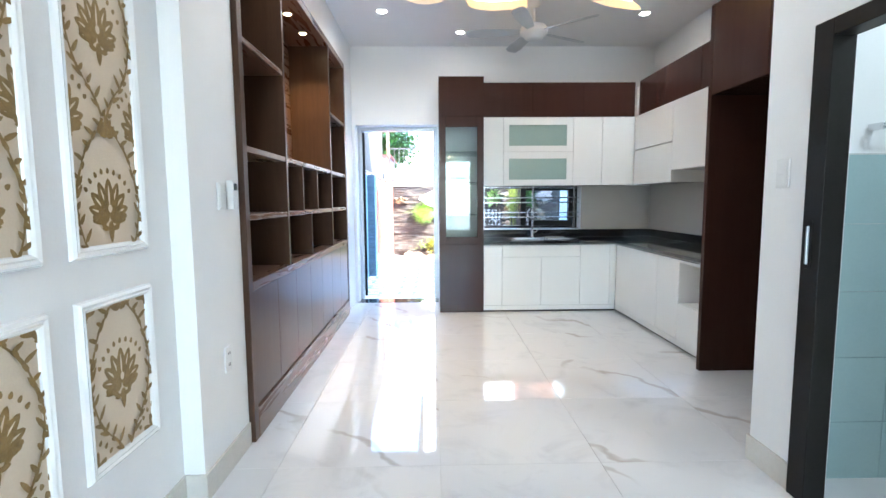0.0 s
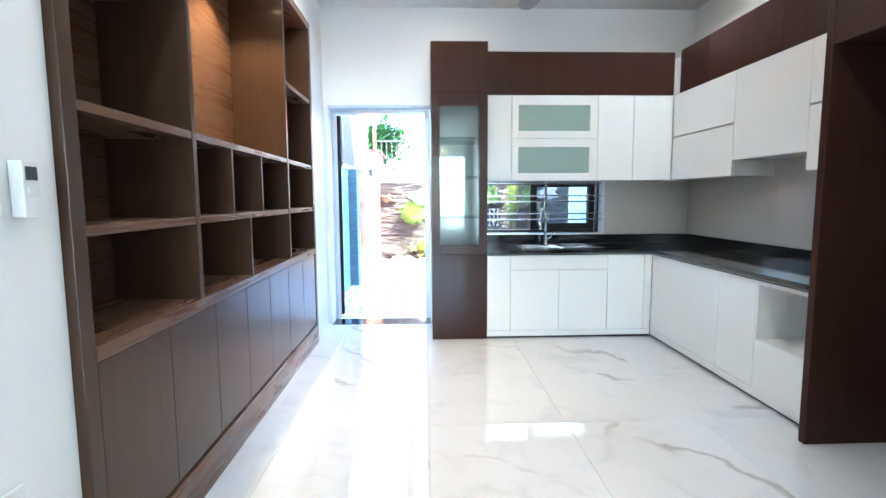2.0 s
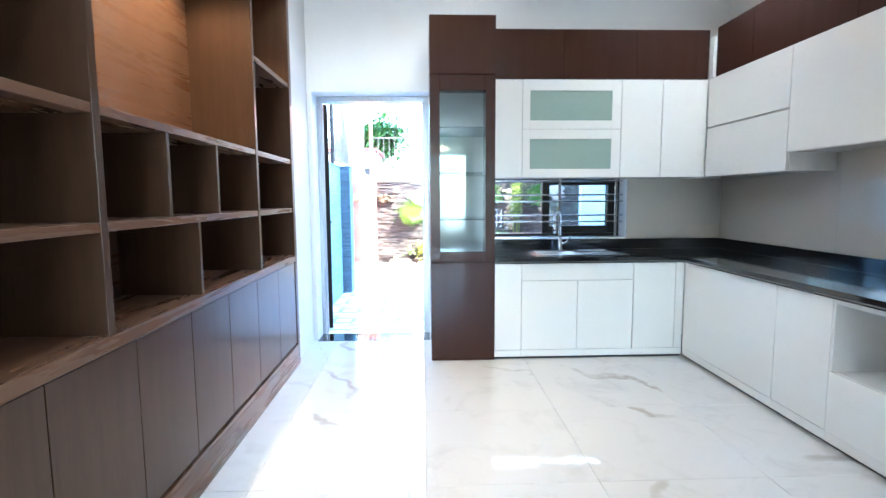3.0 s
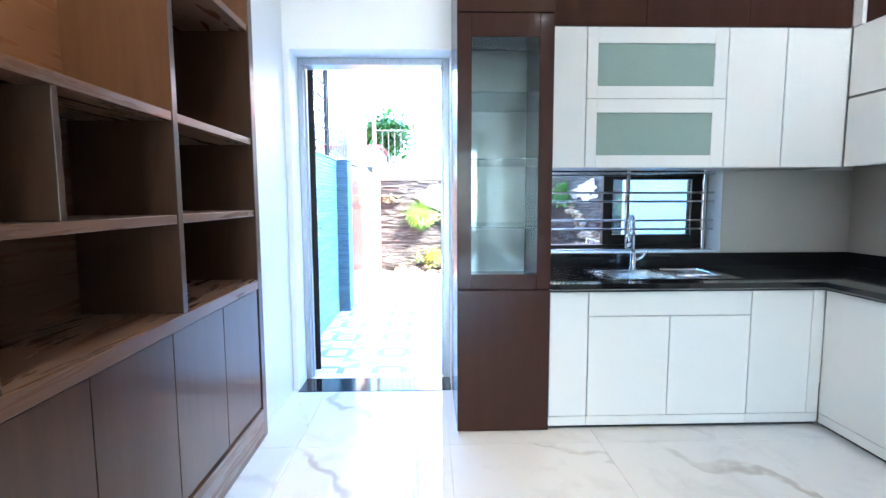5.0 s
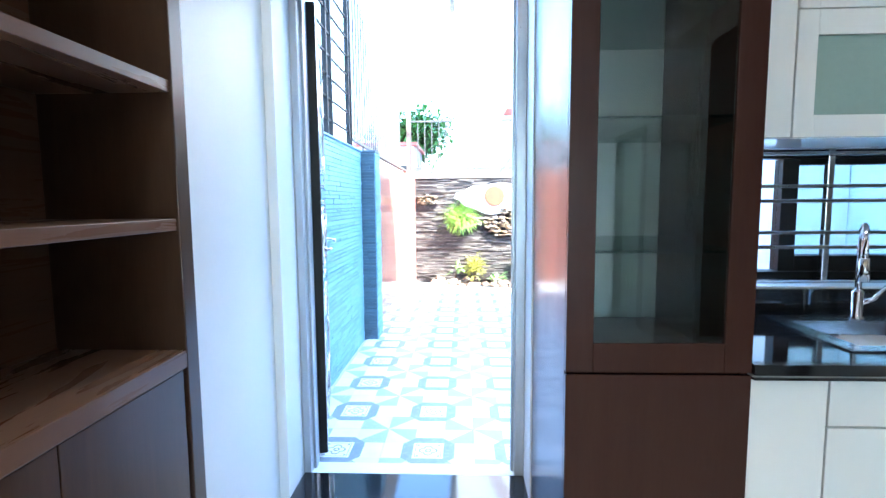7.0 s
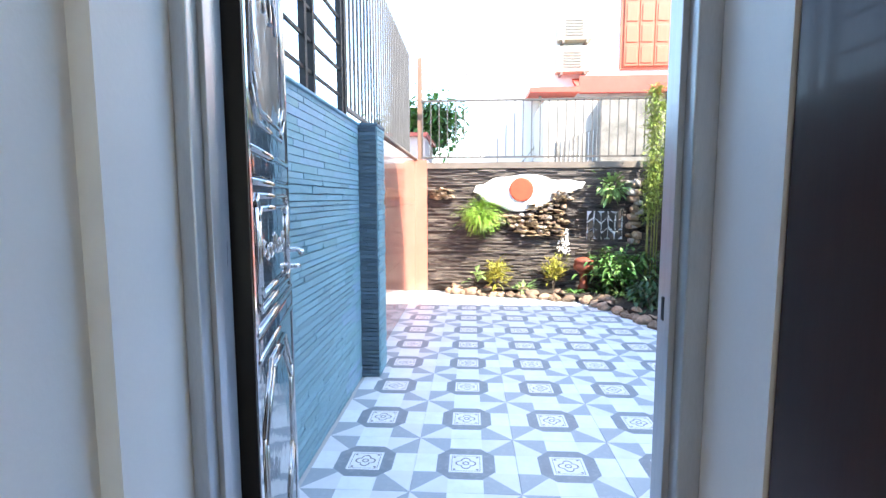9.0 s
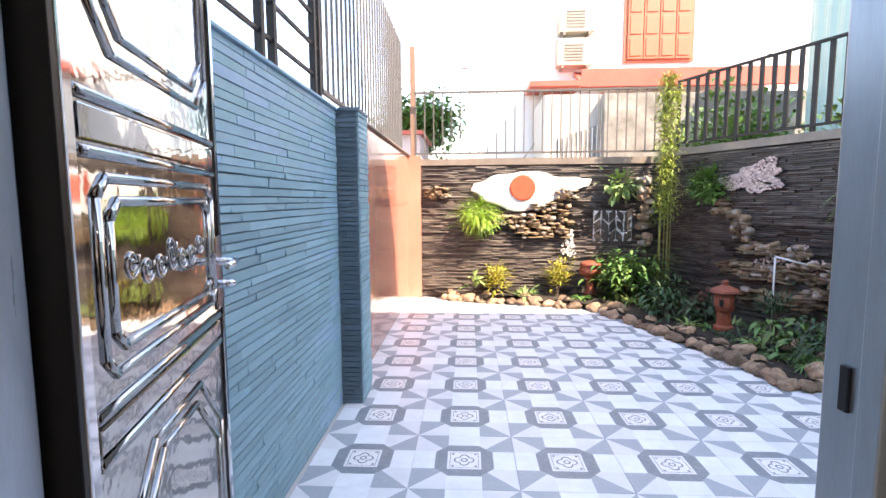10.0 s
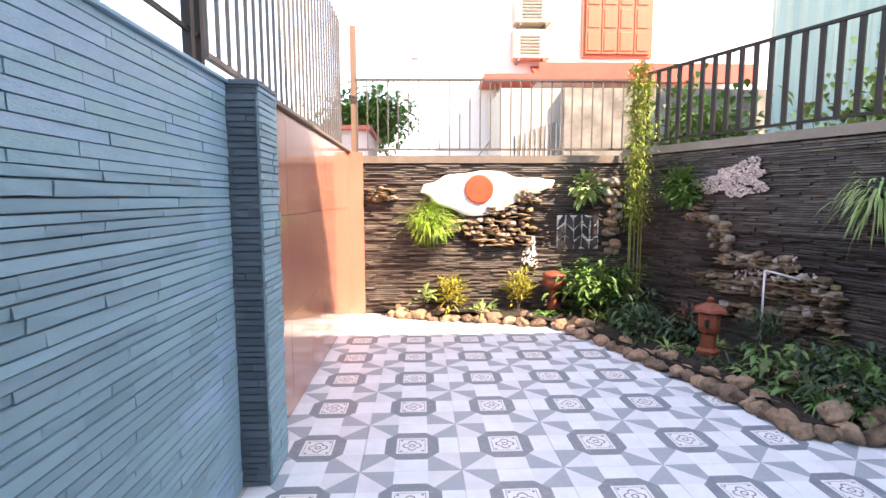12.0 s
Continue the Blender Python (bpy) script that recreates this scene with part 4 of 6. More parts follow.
railing(NP, ND, NN, 0.0, NL + 0.1, 1.742, 2.63, 0.118, RAILG, "thin grey-brown steel railing on the slate wall", -0.12, (0.014, 0.014))
railing(EP, ED, EN, 0.0, EL, 1.82, 2.68, 0.135, RAILD, "dark steel flat-bar railing on the slanting wall", -0.12, (0.045, 0.02))
WP, WD, WN, WL = along((-1.31, 12.95), (-1.31, 9.2))
railing(WP, WD, WN, 0.05, WL, 1.80, 3.3, 0.128, RAILG, "tall grey-brown steel bar screen above the orange wall", 0.0, (0.014, 0.018), False)
t = thing("fence_grid", (-1.31, 7.9, 1.772), "dark steel fence of horizontal bars above the blue wall", "railing", "courtyard railings")
for z in (1.93, 2.10, 2.27, 2.44, 2.61, 2.78, 2.95):
    part("bar", box(-1.318, -1.302, OUT_Y + 0.02, 9.16, z, z + 0.018), RAILD, t)
for y in (6.72, 7.5, 8.28, 8.42, 9.03, 9.12):
    part("post", box(-1.328, -1.292, y, y + 0.035, 1.772, 3.15), RAILD, t)
solid("wooden_post", box(-1.20, -1.13, 12.96, 13.03, -0.094, 3.26, 0.004), POST, "tan wooden post behind the orange wall", "post")

# relief on the slate wall: white cloud and a red sun disc
def wall_point(u, z, out):
    """u is metres from the corner with the orange wall."""
    return place_on(NP, ND, NN, NL - u, out, z)


def cloud():
    bm = bmesh.new()
    outline = []
    k = 72
    for i in range(k):
        w = 2 * math.pi * i / k
        c, s = math.cos(w), math.sin(w)
        x = 0.30 + (0.86 if c > 0 else 0.67) * c
        if x > 0.62:
            half = 0.05 + 0.30 * max(0.0, 0.86 - x) ** 1.2
            z = 1.43 + (min(half, 0.10) if s > 0 else -half) * min(1, abs(s) * 3)
        else:
            taper = 1.0 if c > -0.2 else 1 - 0.45 * ((-c - 0.2) / 0.8) ** 1.5
            z = 1.36 + (0.20 if s > 0 else 0.295) * math.copysign(abs(s) ** 0.9, s) * taper
        outline.append((x + 0.012 * math.sin(11 * w), z + 0.012 * math.sin(9 * w + 1)))
    lo = [bm.verts.new(wall_point(x + 1.035, z, 0.02)) for x, z in outline]
    hi = [bm.verts.new(wall_point(x + 1.035, z, 0.052)) for x, z in outline]
    rim = [bm.verts.new(wall_point(0.30 + (x - 0.30) * 0.95 + 1.035, 1.37 + (z - 1.37) * 0.9, 0.066)) for x, z in outline]
    for i in range(k):
        bm.faces.new((lo[i - 1], lo[i], hi[i], hi[i - 1]))
        bm.faces.new((hi[i - 1], hi[i], rim[i], rim[i - 1]))
    bm.faces.new(rim)
    bmesh.ops.triangulate(bm, faces=[f for f in bm.faces if len(f.verts) > 4])
    solid("cloud_relief", bm, CLOUD, "white plaster cloud relief on the slate wall", "wall relief")
    bm = bmesh.new()
    for r, o in ((0.166, 0.0675), (0.166, 0.083), (0.150, 0.090)):
        ring = [bm.verts.new(wall_point(0.292 + 1.035 + r * math.cos(2 * math.pi * i / 40), 1.36 + r * math.sin(2 * math.pi * i / 40), o)) for i in range(40)]
        if o > 0.07:
            for i in range(40):
                bm.faces.new((last[i - 1], last[i], ring[i], ring[i - 1]))
        last = ring
    bm.faces.new(last)
    solid("sun_disc", bm, REDSUN, "orange-red sun disc on the white cloud relief", "wall relief")


cloud()

# ---- planted bed with a stone edge ----
BED = [(-0.70, 12.52), (-0.22, 12.28), (0.42, 12.18), (1.05, 11.92), (1.30, 11.35), (1.48, 10.76), (1.66, 10.25), (1.76, 9.88), (1.80, 9.52), (2.15, 9.42), (2.75, 9.40), (3.35, 9.42)]


def on_bed(s):
    s = max(0.0, min(0.9999, s)) * (len(BED) - 1)
    i = int(s)
    a, b = Vector(BED[i]), Vector(BED[i + 1])
    return a.lerp(b, s - i)


sb = bmesh.new()
edge_pts = [on_bed(i / 60) for i in range(61)]
inner = [Vector((3.42, 9.55)), Vector((2.12, 12.62)), Vector((-0.98, 12.70))]
poly = edge_pts + inner
vs = [sb.verts.new((p.x, p.y, -0.02 + 0.03 * math.sin(i))) for i, p in enumerate(poly)]
for i in range(len(vs)):
    sb.edges.new((vs[i - 1], vs[i]))
bmesh.ops.triangle_fill(sb, use_beauty=True, edges=sb.edges[:])
bmesh.ops.subdivide_edges(sb, edges=sb.edges[:], cuts=3, use_grid_fill=True)
for v in sb.verts:
    v.co.z += 0.05 * noise.noise(v.co * 3.0)
solid("soil_bed", sb, SOIL, "dark soil of the planted garden bed", "soil", kind="structure", smooth=True)


def rock_mesh(name, seed, material, sub=2):
    bm = bmesh.new()
    bmesh.ops.create_icosphere(bm, subdivisions=sub, radius=0.5)
    off = Vector((seed * 7.3, seed * 3.1, 0))
    for v in bm.verts:
        v.co *= 1 + 0.55 * noise.noise(v.co * 2.1 + off) + 0.22 * noise.noise(v.co * 5 + off)
        v.co.z = max(v.co.z, -0.36)
    me = bpy.data.meshes.new(name)
    bm.to_mesh(me)
    bm.free()
    me.materials.append(material)
    me.polygons.foreach_set("use_smooth", [True] * len(me.polygons))
    return me


ROCKS = [rock_mesh("garden_stone", i, ROCK, 3) for i in range(8)]
rnd = random.Random(4)
s, first = 0.0, True
while s < 1.0:
    p = on_bed(s)
    size = rnd.uniform(0.11, 0.17)
    for row in range(2 if rnd.random() < 0.45 else 1):
        q = p + Vector((rnd.uniform(-0.03, 0.03), rnd.uniform(0.0, 0.05))) + Vector((0.07, 0.09)) * row * 1.0
        ob = new("edging_stone", ROCKS[rnd.randrange(8)])
        sz = size * (1 if row == 0 else rnd.uniform(0.75, 1.1))
        ob.matrix_basis = pose(q.x, q.y, GROUND + sz * 0.22 + row * 0.05, rnd.uniform(-8, 8), rnd.uniform(-8, 8), rnd.uniform(0, 360)) @ Matrix.Diagonal((sz * 1.15, sz * 0.9, sz * rnd.uniform(0.6, 0.8), 1))
        tagged(ob, "rounded brown river stone edging the garden bed", "stone", "garden edging stones")
    s += size * 0.96 / 6.6


def fixed_rock(p, sx, sy, sz, mesh_i, label, turn=0.0):
    ob = new("garden_rock", ROCKS[mesh_i])
    ob.matrix_basis = pose(*p, 0, 0, turn) @ Matrix.Diagonal((sx, sy, sz, 1))
    return tagged(ob, label, "stone", "garden rocks")


for q, sz in (((2.45, 10.05, 0.03), 0.17), ((2.75, 9.75, 0.04), 0.24), ((2.2, 10.15, 0.02), 0.20), ((2.05, 9.62, 0.0), 0.22), ((2.5, 9.55, 0.0), 0.22), ((2.3, 9.85, 0.02), 0.2)):
    fixed_rock(q, sz * 0.95, sz * 0.75, sz * 0.5, int(sz * 100) % 8, "brown boulder lying in the garden bed", sz * 900)


# stone ornaments on the slate walls
def east_point(u, z, out):
    return place_on(EP, ED, EN, u, out, z)


def ledge_cluster(name, label, centre_fn, spots, material, flat=True, seed=1):
    t = thing(name, centre_fn(spots[0][0], spots[0][1], 0.0), label, "stone ornament")
    r = random.Random(seed)
    for u, z, n_, du, dz, sz in spots:
        for _ in range(int(n_ * 2.6) if flat else n_):
            uu, zz = u + r.uniform(-du, du), z + r.uniform(-dz, dz)
            slab = flat and r.random() < 0.3
            stone = material if slab else r.choice((material, ROCK, ROCK, PALER))
            ob = new("ledge_stone", rock_mesh_shared(r.randrange(4), stone))
            ob.parent = t
            w = sz * (r.uniform(0.45, 0.85) if flat else r.uniform(0.6, 1.1))
            ang = math.degrees(math.atan2(ED.y, ED.x)) if centre_fn is east_point else math.degrees(math.atan2(ND.y, ND.x))
            size = (w * r.uniform(1.8, 3.2), 0.15, w * 0.28) if slab else (w * r.uniform(0.9, 1.3), 0.12, w * r.uniform(0.7, 1.0))
            ob.matrix_basis = Matrix.Translation(centre_fn(uu, zz, 0.05) - ORIGIN[t.name]) @ pose(0, 0, 0, 0, r.uniform(-8, 8), ang) @ Matrix.Diagonal((*size, 1))



SHARED = {}


def rock_mesh_shared(i, material):
    key = (i, material.name)
    if key not in SHARED:
        SHARED[key] = rock_mesh("ledge_stone", 20 + i, material, 2)
    return SHARED[key]


ledge_cluster("rock_ledge", "brown flat ledge stones set in the slate wall", wall_point,
              [(1.22, 0.93, 16, 0.32, 0.08, 0.10), (1.7, 1.02, 18, 0.25, 0.14, 0.10), (1.55, 0.78, 16, 0.35, 0.07, 0.11), (0.22, 1.30, 16, 0.16, 0.07, 0.09), (1.9, 1.27, 10, 0.12, 0.08, 0.08)], ROCKB, True, 3)
ledge_cluster("stone_column", "column of rounded brown stones in the slate corner", wall_point,
              [(2.86, 0.62 + 0.115 * i, 3, 0.07, 0.03, 0.13) for i in range(8)], ROCKB, False, 5)
ledge_cluster("rock_ledge", "brown ledge stones with pale pebbles on the slanting wall", east_point,
              [(1.85, 0.69, 26, 0.34, 0.06, 0.10), (1.40, 0.50, 24, 0.20, 0.10, 0.10), (1.35, 0.27, 16, 0.18, 0.09, 0.11), (2.05, 0.45, 26, 0.42, 0.09, 0.10), (1.85, 0.20, 16, 0.4, 0.06, 0.12), (2.22, 0.86, 12, 0.10, 0.10, 0.10), (2.28, 1.02, 8, 0.12, 0.04, 0.11), (2.50, 1.12, 8, 0.10, 0.08, 0.09)], ROCKB, True, 7)


def pebble_patch(name, label, fn, u0, z0, du, dz, n_, material, seed, size):
    bm = bmesh.new()
    r = random.Random(seed)
    for _ in range(n_):
        a = r.uniform(0, 6.283)
        rad = math.sqrt(r.random()) * (0.86 + 0.2 * math.sin(3 * a + seed) + 0.13 * math.sin(7 * a))
        p = fn(u0 + du * rad * math.cos(a), z0 + dz * rad * math.sin(a) + 0.25 * du * rad * math.cos(a) * -0.4, 0.05)
        bmesh.ops.create_icosphere(bm, subdivisions=1, radius=size * r.uniform(0.7, 1.3), matrix=Matrix.Translation(p))
    return solid(name, bm, material, label, "stone ornament", kind="stuff")


pebble_patch("pebble_panel", "patch of pink-brown pebbles on the slanting slate wall", east_point, 2.12, 1.42, 0.38, 0.17, 1300, PINKP, 8, 0.0105)
pebble_patch("pebble_panel", "pale pebbles scattered between the ledge stones", east_point, 1.75, 0.55, 0.5, 0.2, 190, PINKP, 9, 0.014)
pebble_patch("pebble_panel", "white pebble streak on the slate wall", wall_point, 1.93, 0.62, 0.10, 0.20, 150, CLOUD, 10, 0.009)


def flag_mosaic():
    t = thing("flagstone_mosaic", wall_point(2.47, 0.85, 0), "dark flagstones with white pointing on the slate wall", "stone ornament")
    part("white_pointing", oblong(NP, ND, NN, NL - 2.72, NL - 2.24, 0.0, 0.040, 0.67, 1.06), CLOUD, t, "white mortar pointing")
    r = random.Random(12)
    for i in range(5):
        for j in range(3):
            u, z = 2.25 + 0.094 * i, 0.67 + 0.134 * j
            k = 0.034 * (1 if i % 2 else -1)
            bm = bmesh.new()
            lo = [wall_point(u + a + r.uniform(-.011, .011), z + b + r.uniform(-.016, .016), 0.038) for a, b in ((0, k), (0.078, -k), (0.078, 0.114 - k), (0.002, 0.114 + k))]
            hi = [v + NN * 0.016 for v in lo]
            vs = [bm.verts.new(v) for v in lo + hi]
            for f in ((4, 5, 6, 7), (0, 1, 5, 4), (1, 2, 6, 5), (2, 3, 7, 6), (3, 0, 4, 7)):
                bm.faces.new([vs[q] for q in f])
            part("flagstone", bm, MOSAIC, t)


flag_mosaic()


def garden_lantern(x, y, z, h, label, tilt=0.0):
    t = thing("garden_lantern", (x, y, z), label, "lantern", "terracotta lanterns")
    k = h / 0.46
    part("foot", turned([(0.085 * k, 0), (0.085 * k, 0.03 * k), (0.06 * k, 0.05 * k), (0.055 * k, 0.16 * k), (0.075 * k, 0.18 * k)], (x, y, z), 16), TERRA, t, smooth=False)
    part("chamber", turned([(0.075 * k, 0.181 * k), (0.088 * k, 0.22 * k), (0.088 * k, 0.29 * k), (0.075 * k, 0.325 * k)], (x, y, z), 8), TERRA, t)
    part("roof", turned([(0.076 * k, 0.326 * k), (0.135 * k, 0.345 * k), (0.125 * k, 0.365 * k), (0.05 * k, 0.40 * k), (0.022 * k, 0.41 * k), (0.03 * k, 0.44 * k), (0.004, 0.46 * k)], (x, y, z), 6), TERRA, t)
    for a in range(4):
        w = math.pi / 4 + a * math.pi / 2
        # No hole is cut: a dark block gives the shade inside the chamber.
        part("opening", box(x + 0.082 * k * math.cos(w) - 0.014, x + 0.082 * k * math.cos(w) + 0.014, y + 0.082 * k * math.sin(w) - 0.014, y + 0.082 * k * math.sin(w) + 0.014, z + 0.225 * k, z + 0.285 * k), DARKGAP, t, "dark block for the shade inside a window opening")
    return t


garden_lantern(1.95, 10.75, 0.0, 0.47, "terracotta pagoda lantern standing in the garden bed")
t = thing("garden_urn", (1.13, 12.42, 0.0), "terracotta urn lantern standing before the slate wall", "lantern", "terracotta lanterns")
part("stem", turned([(0.075, 0), (0.07, 0.03), (0.05, 0.06), (0.05, 0.20), (0.07, 0.23)], (1.13, 12.42, 0.0), 16), TERRA, t, smooth=True)
part("bowl", turned([(0.07, 0.231), (0.13, 0.27), (0.14, 0.33), (0.12, 0.36), (0.13, 0.375), (0.13, 0.40), (0.09, 0.42), (0.02, 0.44)], (1.13, 12.42, 0.0), 18), TERRA, t, smooth=True)
tp = thing("garden_tap_pipe", (2.45, 11.1, 0), "white plastic standpipe bent over at the top", "pipe")
part("upright", tube([(2.36, 10.72, -0.02), (2.36, 10.72, 0.68)], 0.008, 8), PLASTIC, tp, smooth=True)
part("arm", tube([(2.36, 10.72, 0.681), (2.58, 10.62, 0.62)], 0.009, 8), PLASTIC, tp, smooth=True)

# ---- panelled wall with damask wallpaper ----
def ellipse(bm, x, ay, az, ang, ln, wd, k=12, point=0.35):
    """One printed petal: its foot at (ay, az), pointing along ang."""
    c, q = math.cos(ang), math.sin(ang)
    pts = []
    for i in range(k):
        w = 2 * math.pi * i / k
        a, b = ln / 2 + ln / 2 * math.cos(w), wd / 2 * math.sin(w) * (1 - point * math.cos(w))
        pts.append((ay + a * c - b * q, az + a * q + b * c))
    bm.faces.new([bm.verts.new((x, y, z)) for y, z in pts])


def motif(gold, pale, cy, cz, s, x):
    """A lotus palmette: layered petals with pale slits, a crown of berries, scrolls at the foot."""
    up = math.pi / 2
    lift = 0.0
    for ang, ln, wd in ((1.75, .50, .24), (-1.75, .50, .24), (1.3, .60, .27), (-1.3, .60, .27), (.85, .66, .28), (-.85, .66, .28), (.42, .70, .28), (-.42, .70, .28), (0, .72, .30)):
        ellipse(gold, x + lift, cy, cz - 0.1 * s, up + ang, ln * s, wd * s)
        ellipse(pale, x + lift + 0.00012, cy + 0.30 * ln * s * math.cos(up + ang), cz - 0.1 * s + 0.30 * ln * s * math.sin(up + ang), up + ang, 0.52 * ln * s, 0.16 * wd * s)
        lift += 0.00025
    for i in range(9):
        w = up + (i - 4) * 0.24
        lift += 0.00004
        ellipse(gold, x + lift, cy + 0.72 * s * math.cos(w), cz - 0.1 * s + 0.80 * s * math.sin(w), w, 0.12 * s, 0.09 * s, 8)
    for sg in (-1, 1):
        for i in range(7):
            lift += 0.00004
            ellipse(gold, x + lift, cy + sg * (0.06 + 0.075 * i) * s, cz - (0.34 - 0.035 * i) * s, up - sg * (1.5 - 0.45 * i), 0.20 * s, 0.10 * s, 8)
    ellipse(gold, x + lift + 0.0001, cy, cz - 0.20 * s, -up, 0.42 * s, 0.16 * s)
    ellipse(pale, x + lift + 0.0003, cy, cz - 0.04 * s, up, 0.16 * s, 0.12 * s, 10, 0)


def damask(y0, y1, z0, z1, x):
    step_z = 0.58
    gold, pale = bmesh.new(), bmesh.new()
    zc = math.floor(z0 / step_z) * step_z - step_z
    while zc < z1 + step_z:
        for k, cy in enumerate((y0 - 0.03, (y0 + y1) / 2, y1 + 0.03)):
            cz = zc + (step_z / 2 if k != 1 else 0) + 0.12
            motif(gold, pale, cy, cz, 0.175, x)
            for sg in (-1, 1) if k == 1 else ():    # ogee vines with paired leaves
                n = 26
                for i in range(n):
                    def vine(w):
                        return cy + sg * (0.012 + 0.150 * math.sin(math.pi * w) ** 1.15), cz - 0.27 + step_z * w + 0.01 * math.sin(18 * w)
                    (ya, za), (yb, zb) = vine(i / n), vine((i + 1) / n)
                    h = 0.0055 + 0.002 * math.sin(i * 1.3)
                    gold.faces.new([gold.verts.new((x + 0.0040 + 0.00003 * i + 0.0009 * (sg > 0), *q)) for q in ((ya - h, za), (ya + h, za), (yb + h, zb), (yb - h, zb))])
                    side = 1 if i % 2 else -1
                    ellipse(gold, x + 0.0060 + 0.00003 * i + 0.0009 * (sg > 0), ya, za, 1.57 + side * 0.85 - sg * 0.25, 0.030 + 0.012 * (i % 3), 0.016, 8)
            for i in range(7):
                w = 1.57 + (i - 3) * 0.42
                ellipse(gold, x + 0.0080 + 0.0001 * i, cy, cz + 0.245, w, 0.075 - 0.008 * abs(i - 3), 0.022, 8)
        zc += step_z
    for bm in (gold, pale):
        for pl, nr in (((0, y0, 0), (0, -1, 0)), ((0, y1, 0), (0, 1, 0)), ((0, 0, z0), (0, 0, -1)), ((0, 0, z1), (0, 0, 1))):
            bmesh.ops.bisect_plane(bm, geom=bm.verts[:] + bm.edges[:] + bm.faces[:], plane_co=pl, plane_no=nr, clear_outer=True)
    return gold, pale


def wall_panel(y0, y1, z0, z1):
    x = -1.12
    t = thing("wall_panel", (x, (y0 + y1) / 2, z0), "white moulded wall panel framing beige and gold damask wallpaper", "wall panel", "damask wall panels")
    part("wallpaper", box(x, x + 0.003, y0 + 0.03, y1 - 0.03, z0 + 0.03, z1 - 0.03), PAPER, t, "beige wallpaper")
    gold, pale = damask(y0 + 0.034, y1 - 0.034, z0 + 0.034, z1 - 0.034, x + 0.0034)
    part("damask_print", gold, GOLD, t, "gold damask ornament")
    part("damask_detail", pale, PAPER, t, "beige lines in the ornament")
    prof = ((0.0, 0.0), (0.004, 0.012), (0.012, 0.020), (0.022, 0.014), (0.027, 0.018), (0.036, 0.010), (0.040, 0.0))
    bm = bmesh.new()
    rings = []
    for cy, cz, sy, sz in ((y0, z0, 1, 1), (y1, z0, -1, 1), (y1, z1, -1, -1), (y0, z1, 1, -1)):
        rings.append([bm.verts.new((x + h, cy + sy * a, cz + sz * a)) for a, h in prof])
    for i in range(4):
        for j in range(len(prof) - 1):
            bm.faces.new((rings[i][j], rings[i][j + 1], rings[(i + 1) % 4][j + 1], rings[(i + 1) % 4][j]))
    part("moulding", bm, WHITE, t, "white moulding")


for k in range(4):
    y1 = 1.918 - 0.509 * k
    wall_panel(y1 - 0.398, y1, 0.415, 1.0)
    wall_panel(y1 - 0.398, y1, 1.13, 2.75)


# ---- small fittings ----
def plate(name, box_args, label, category, buttons=()):
    t = thing(name, (box_args[0], box_args[2], box_args[4]), label, category)
    part("cover", box(*box_args, 0.002), PLASTIC, t)
    for b, m in buttons:
        part("button", box(*b, 0.001), m, t)
    return t


plate("light_switch", (-1.029, -1.019, 2.355, 2.432, 1.268, 1.395), "white plastic light switch plate on the wall", "light switch",
      [((-1.0188, -1.015, 2.365, 2.422, z, z + 0.034), PLASTIC) for z in (1.278, 1.315, 1.352)])
plate("remote_control", (-1.029, -0.995, 2.462, 2.515, 1.27, 1.41), "white remote control in a wall holder", "remote control",
      [((-0.9948, -0.992, 2.47, 2.507, 1.362, 1.396), SCREEN), ((-0.9948, -0.991, 2.475, 2.485, 1.33, 1.345), PLASTIC), ((-0.9948, -0.991, 2.492, 2.502, 1.33, 1.345), PLASTIC), ((-0.9948, -0.991, 2.475, 2.502, 1.30, 1.318), PLASTIC)])
plate("wall_socket", (-1.029, -1.02, 2.345, 2.415, 0.488, 0.61), "white plastic wall socket near the skirting", "socket",
      [((-1.0198, -1.018, 2.372, 2.377, z, z + 0.014), SCREEN) for z in (0.515, 0.57)] + [((-1.0198, -1.018, 2.388, 2.393, z, z + 0.014), SCREEN) for z in (0.515, 0.57)])
plate("light_switch", (1.55, 1.559, 2.205, 2.285, 1.35, 1.48), "white plastic light switch beside the bathroom door", "light switch",
      [((1.546, 1.5498, 2.215, 2.275, z, z + 0.05), PLASTIC) for z in (1.36, 1.418)])


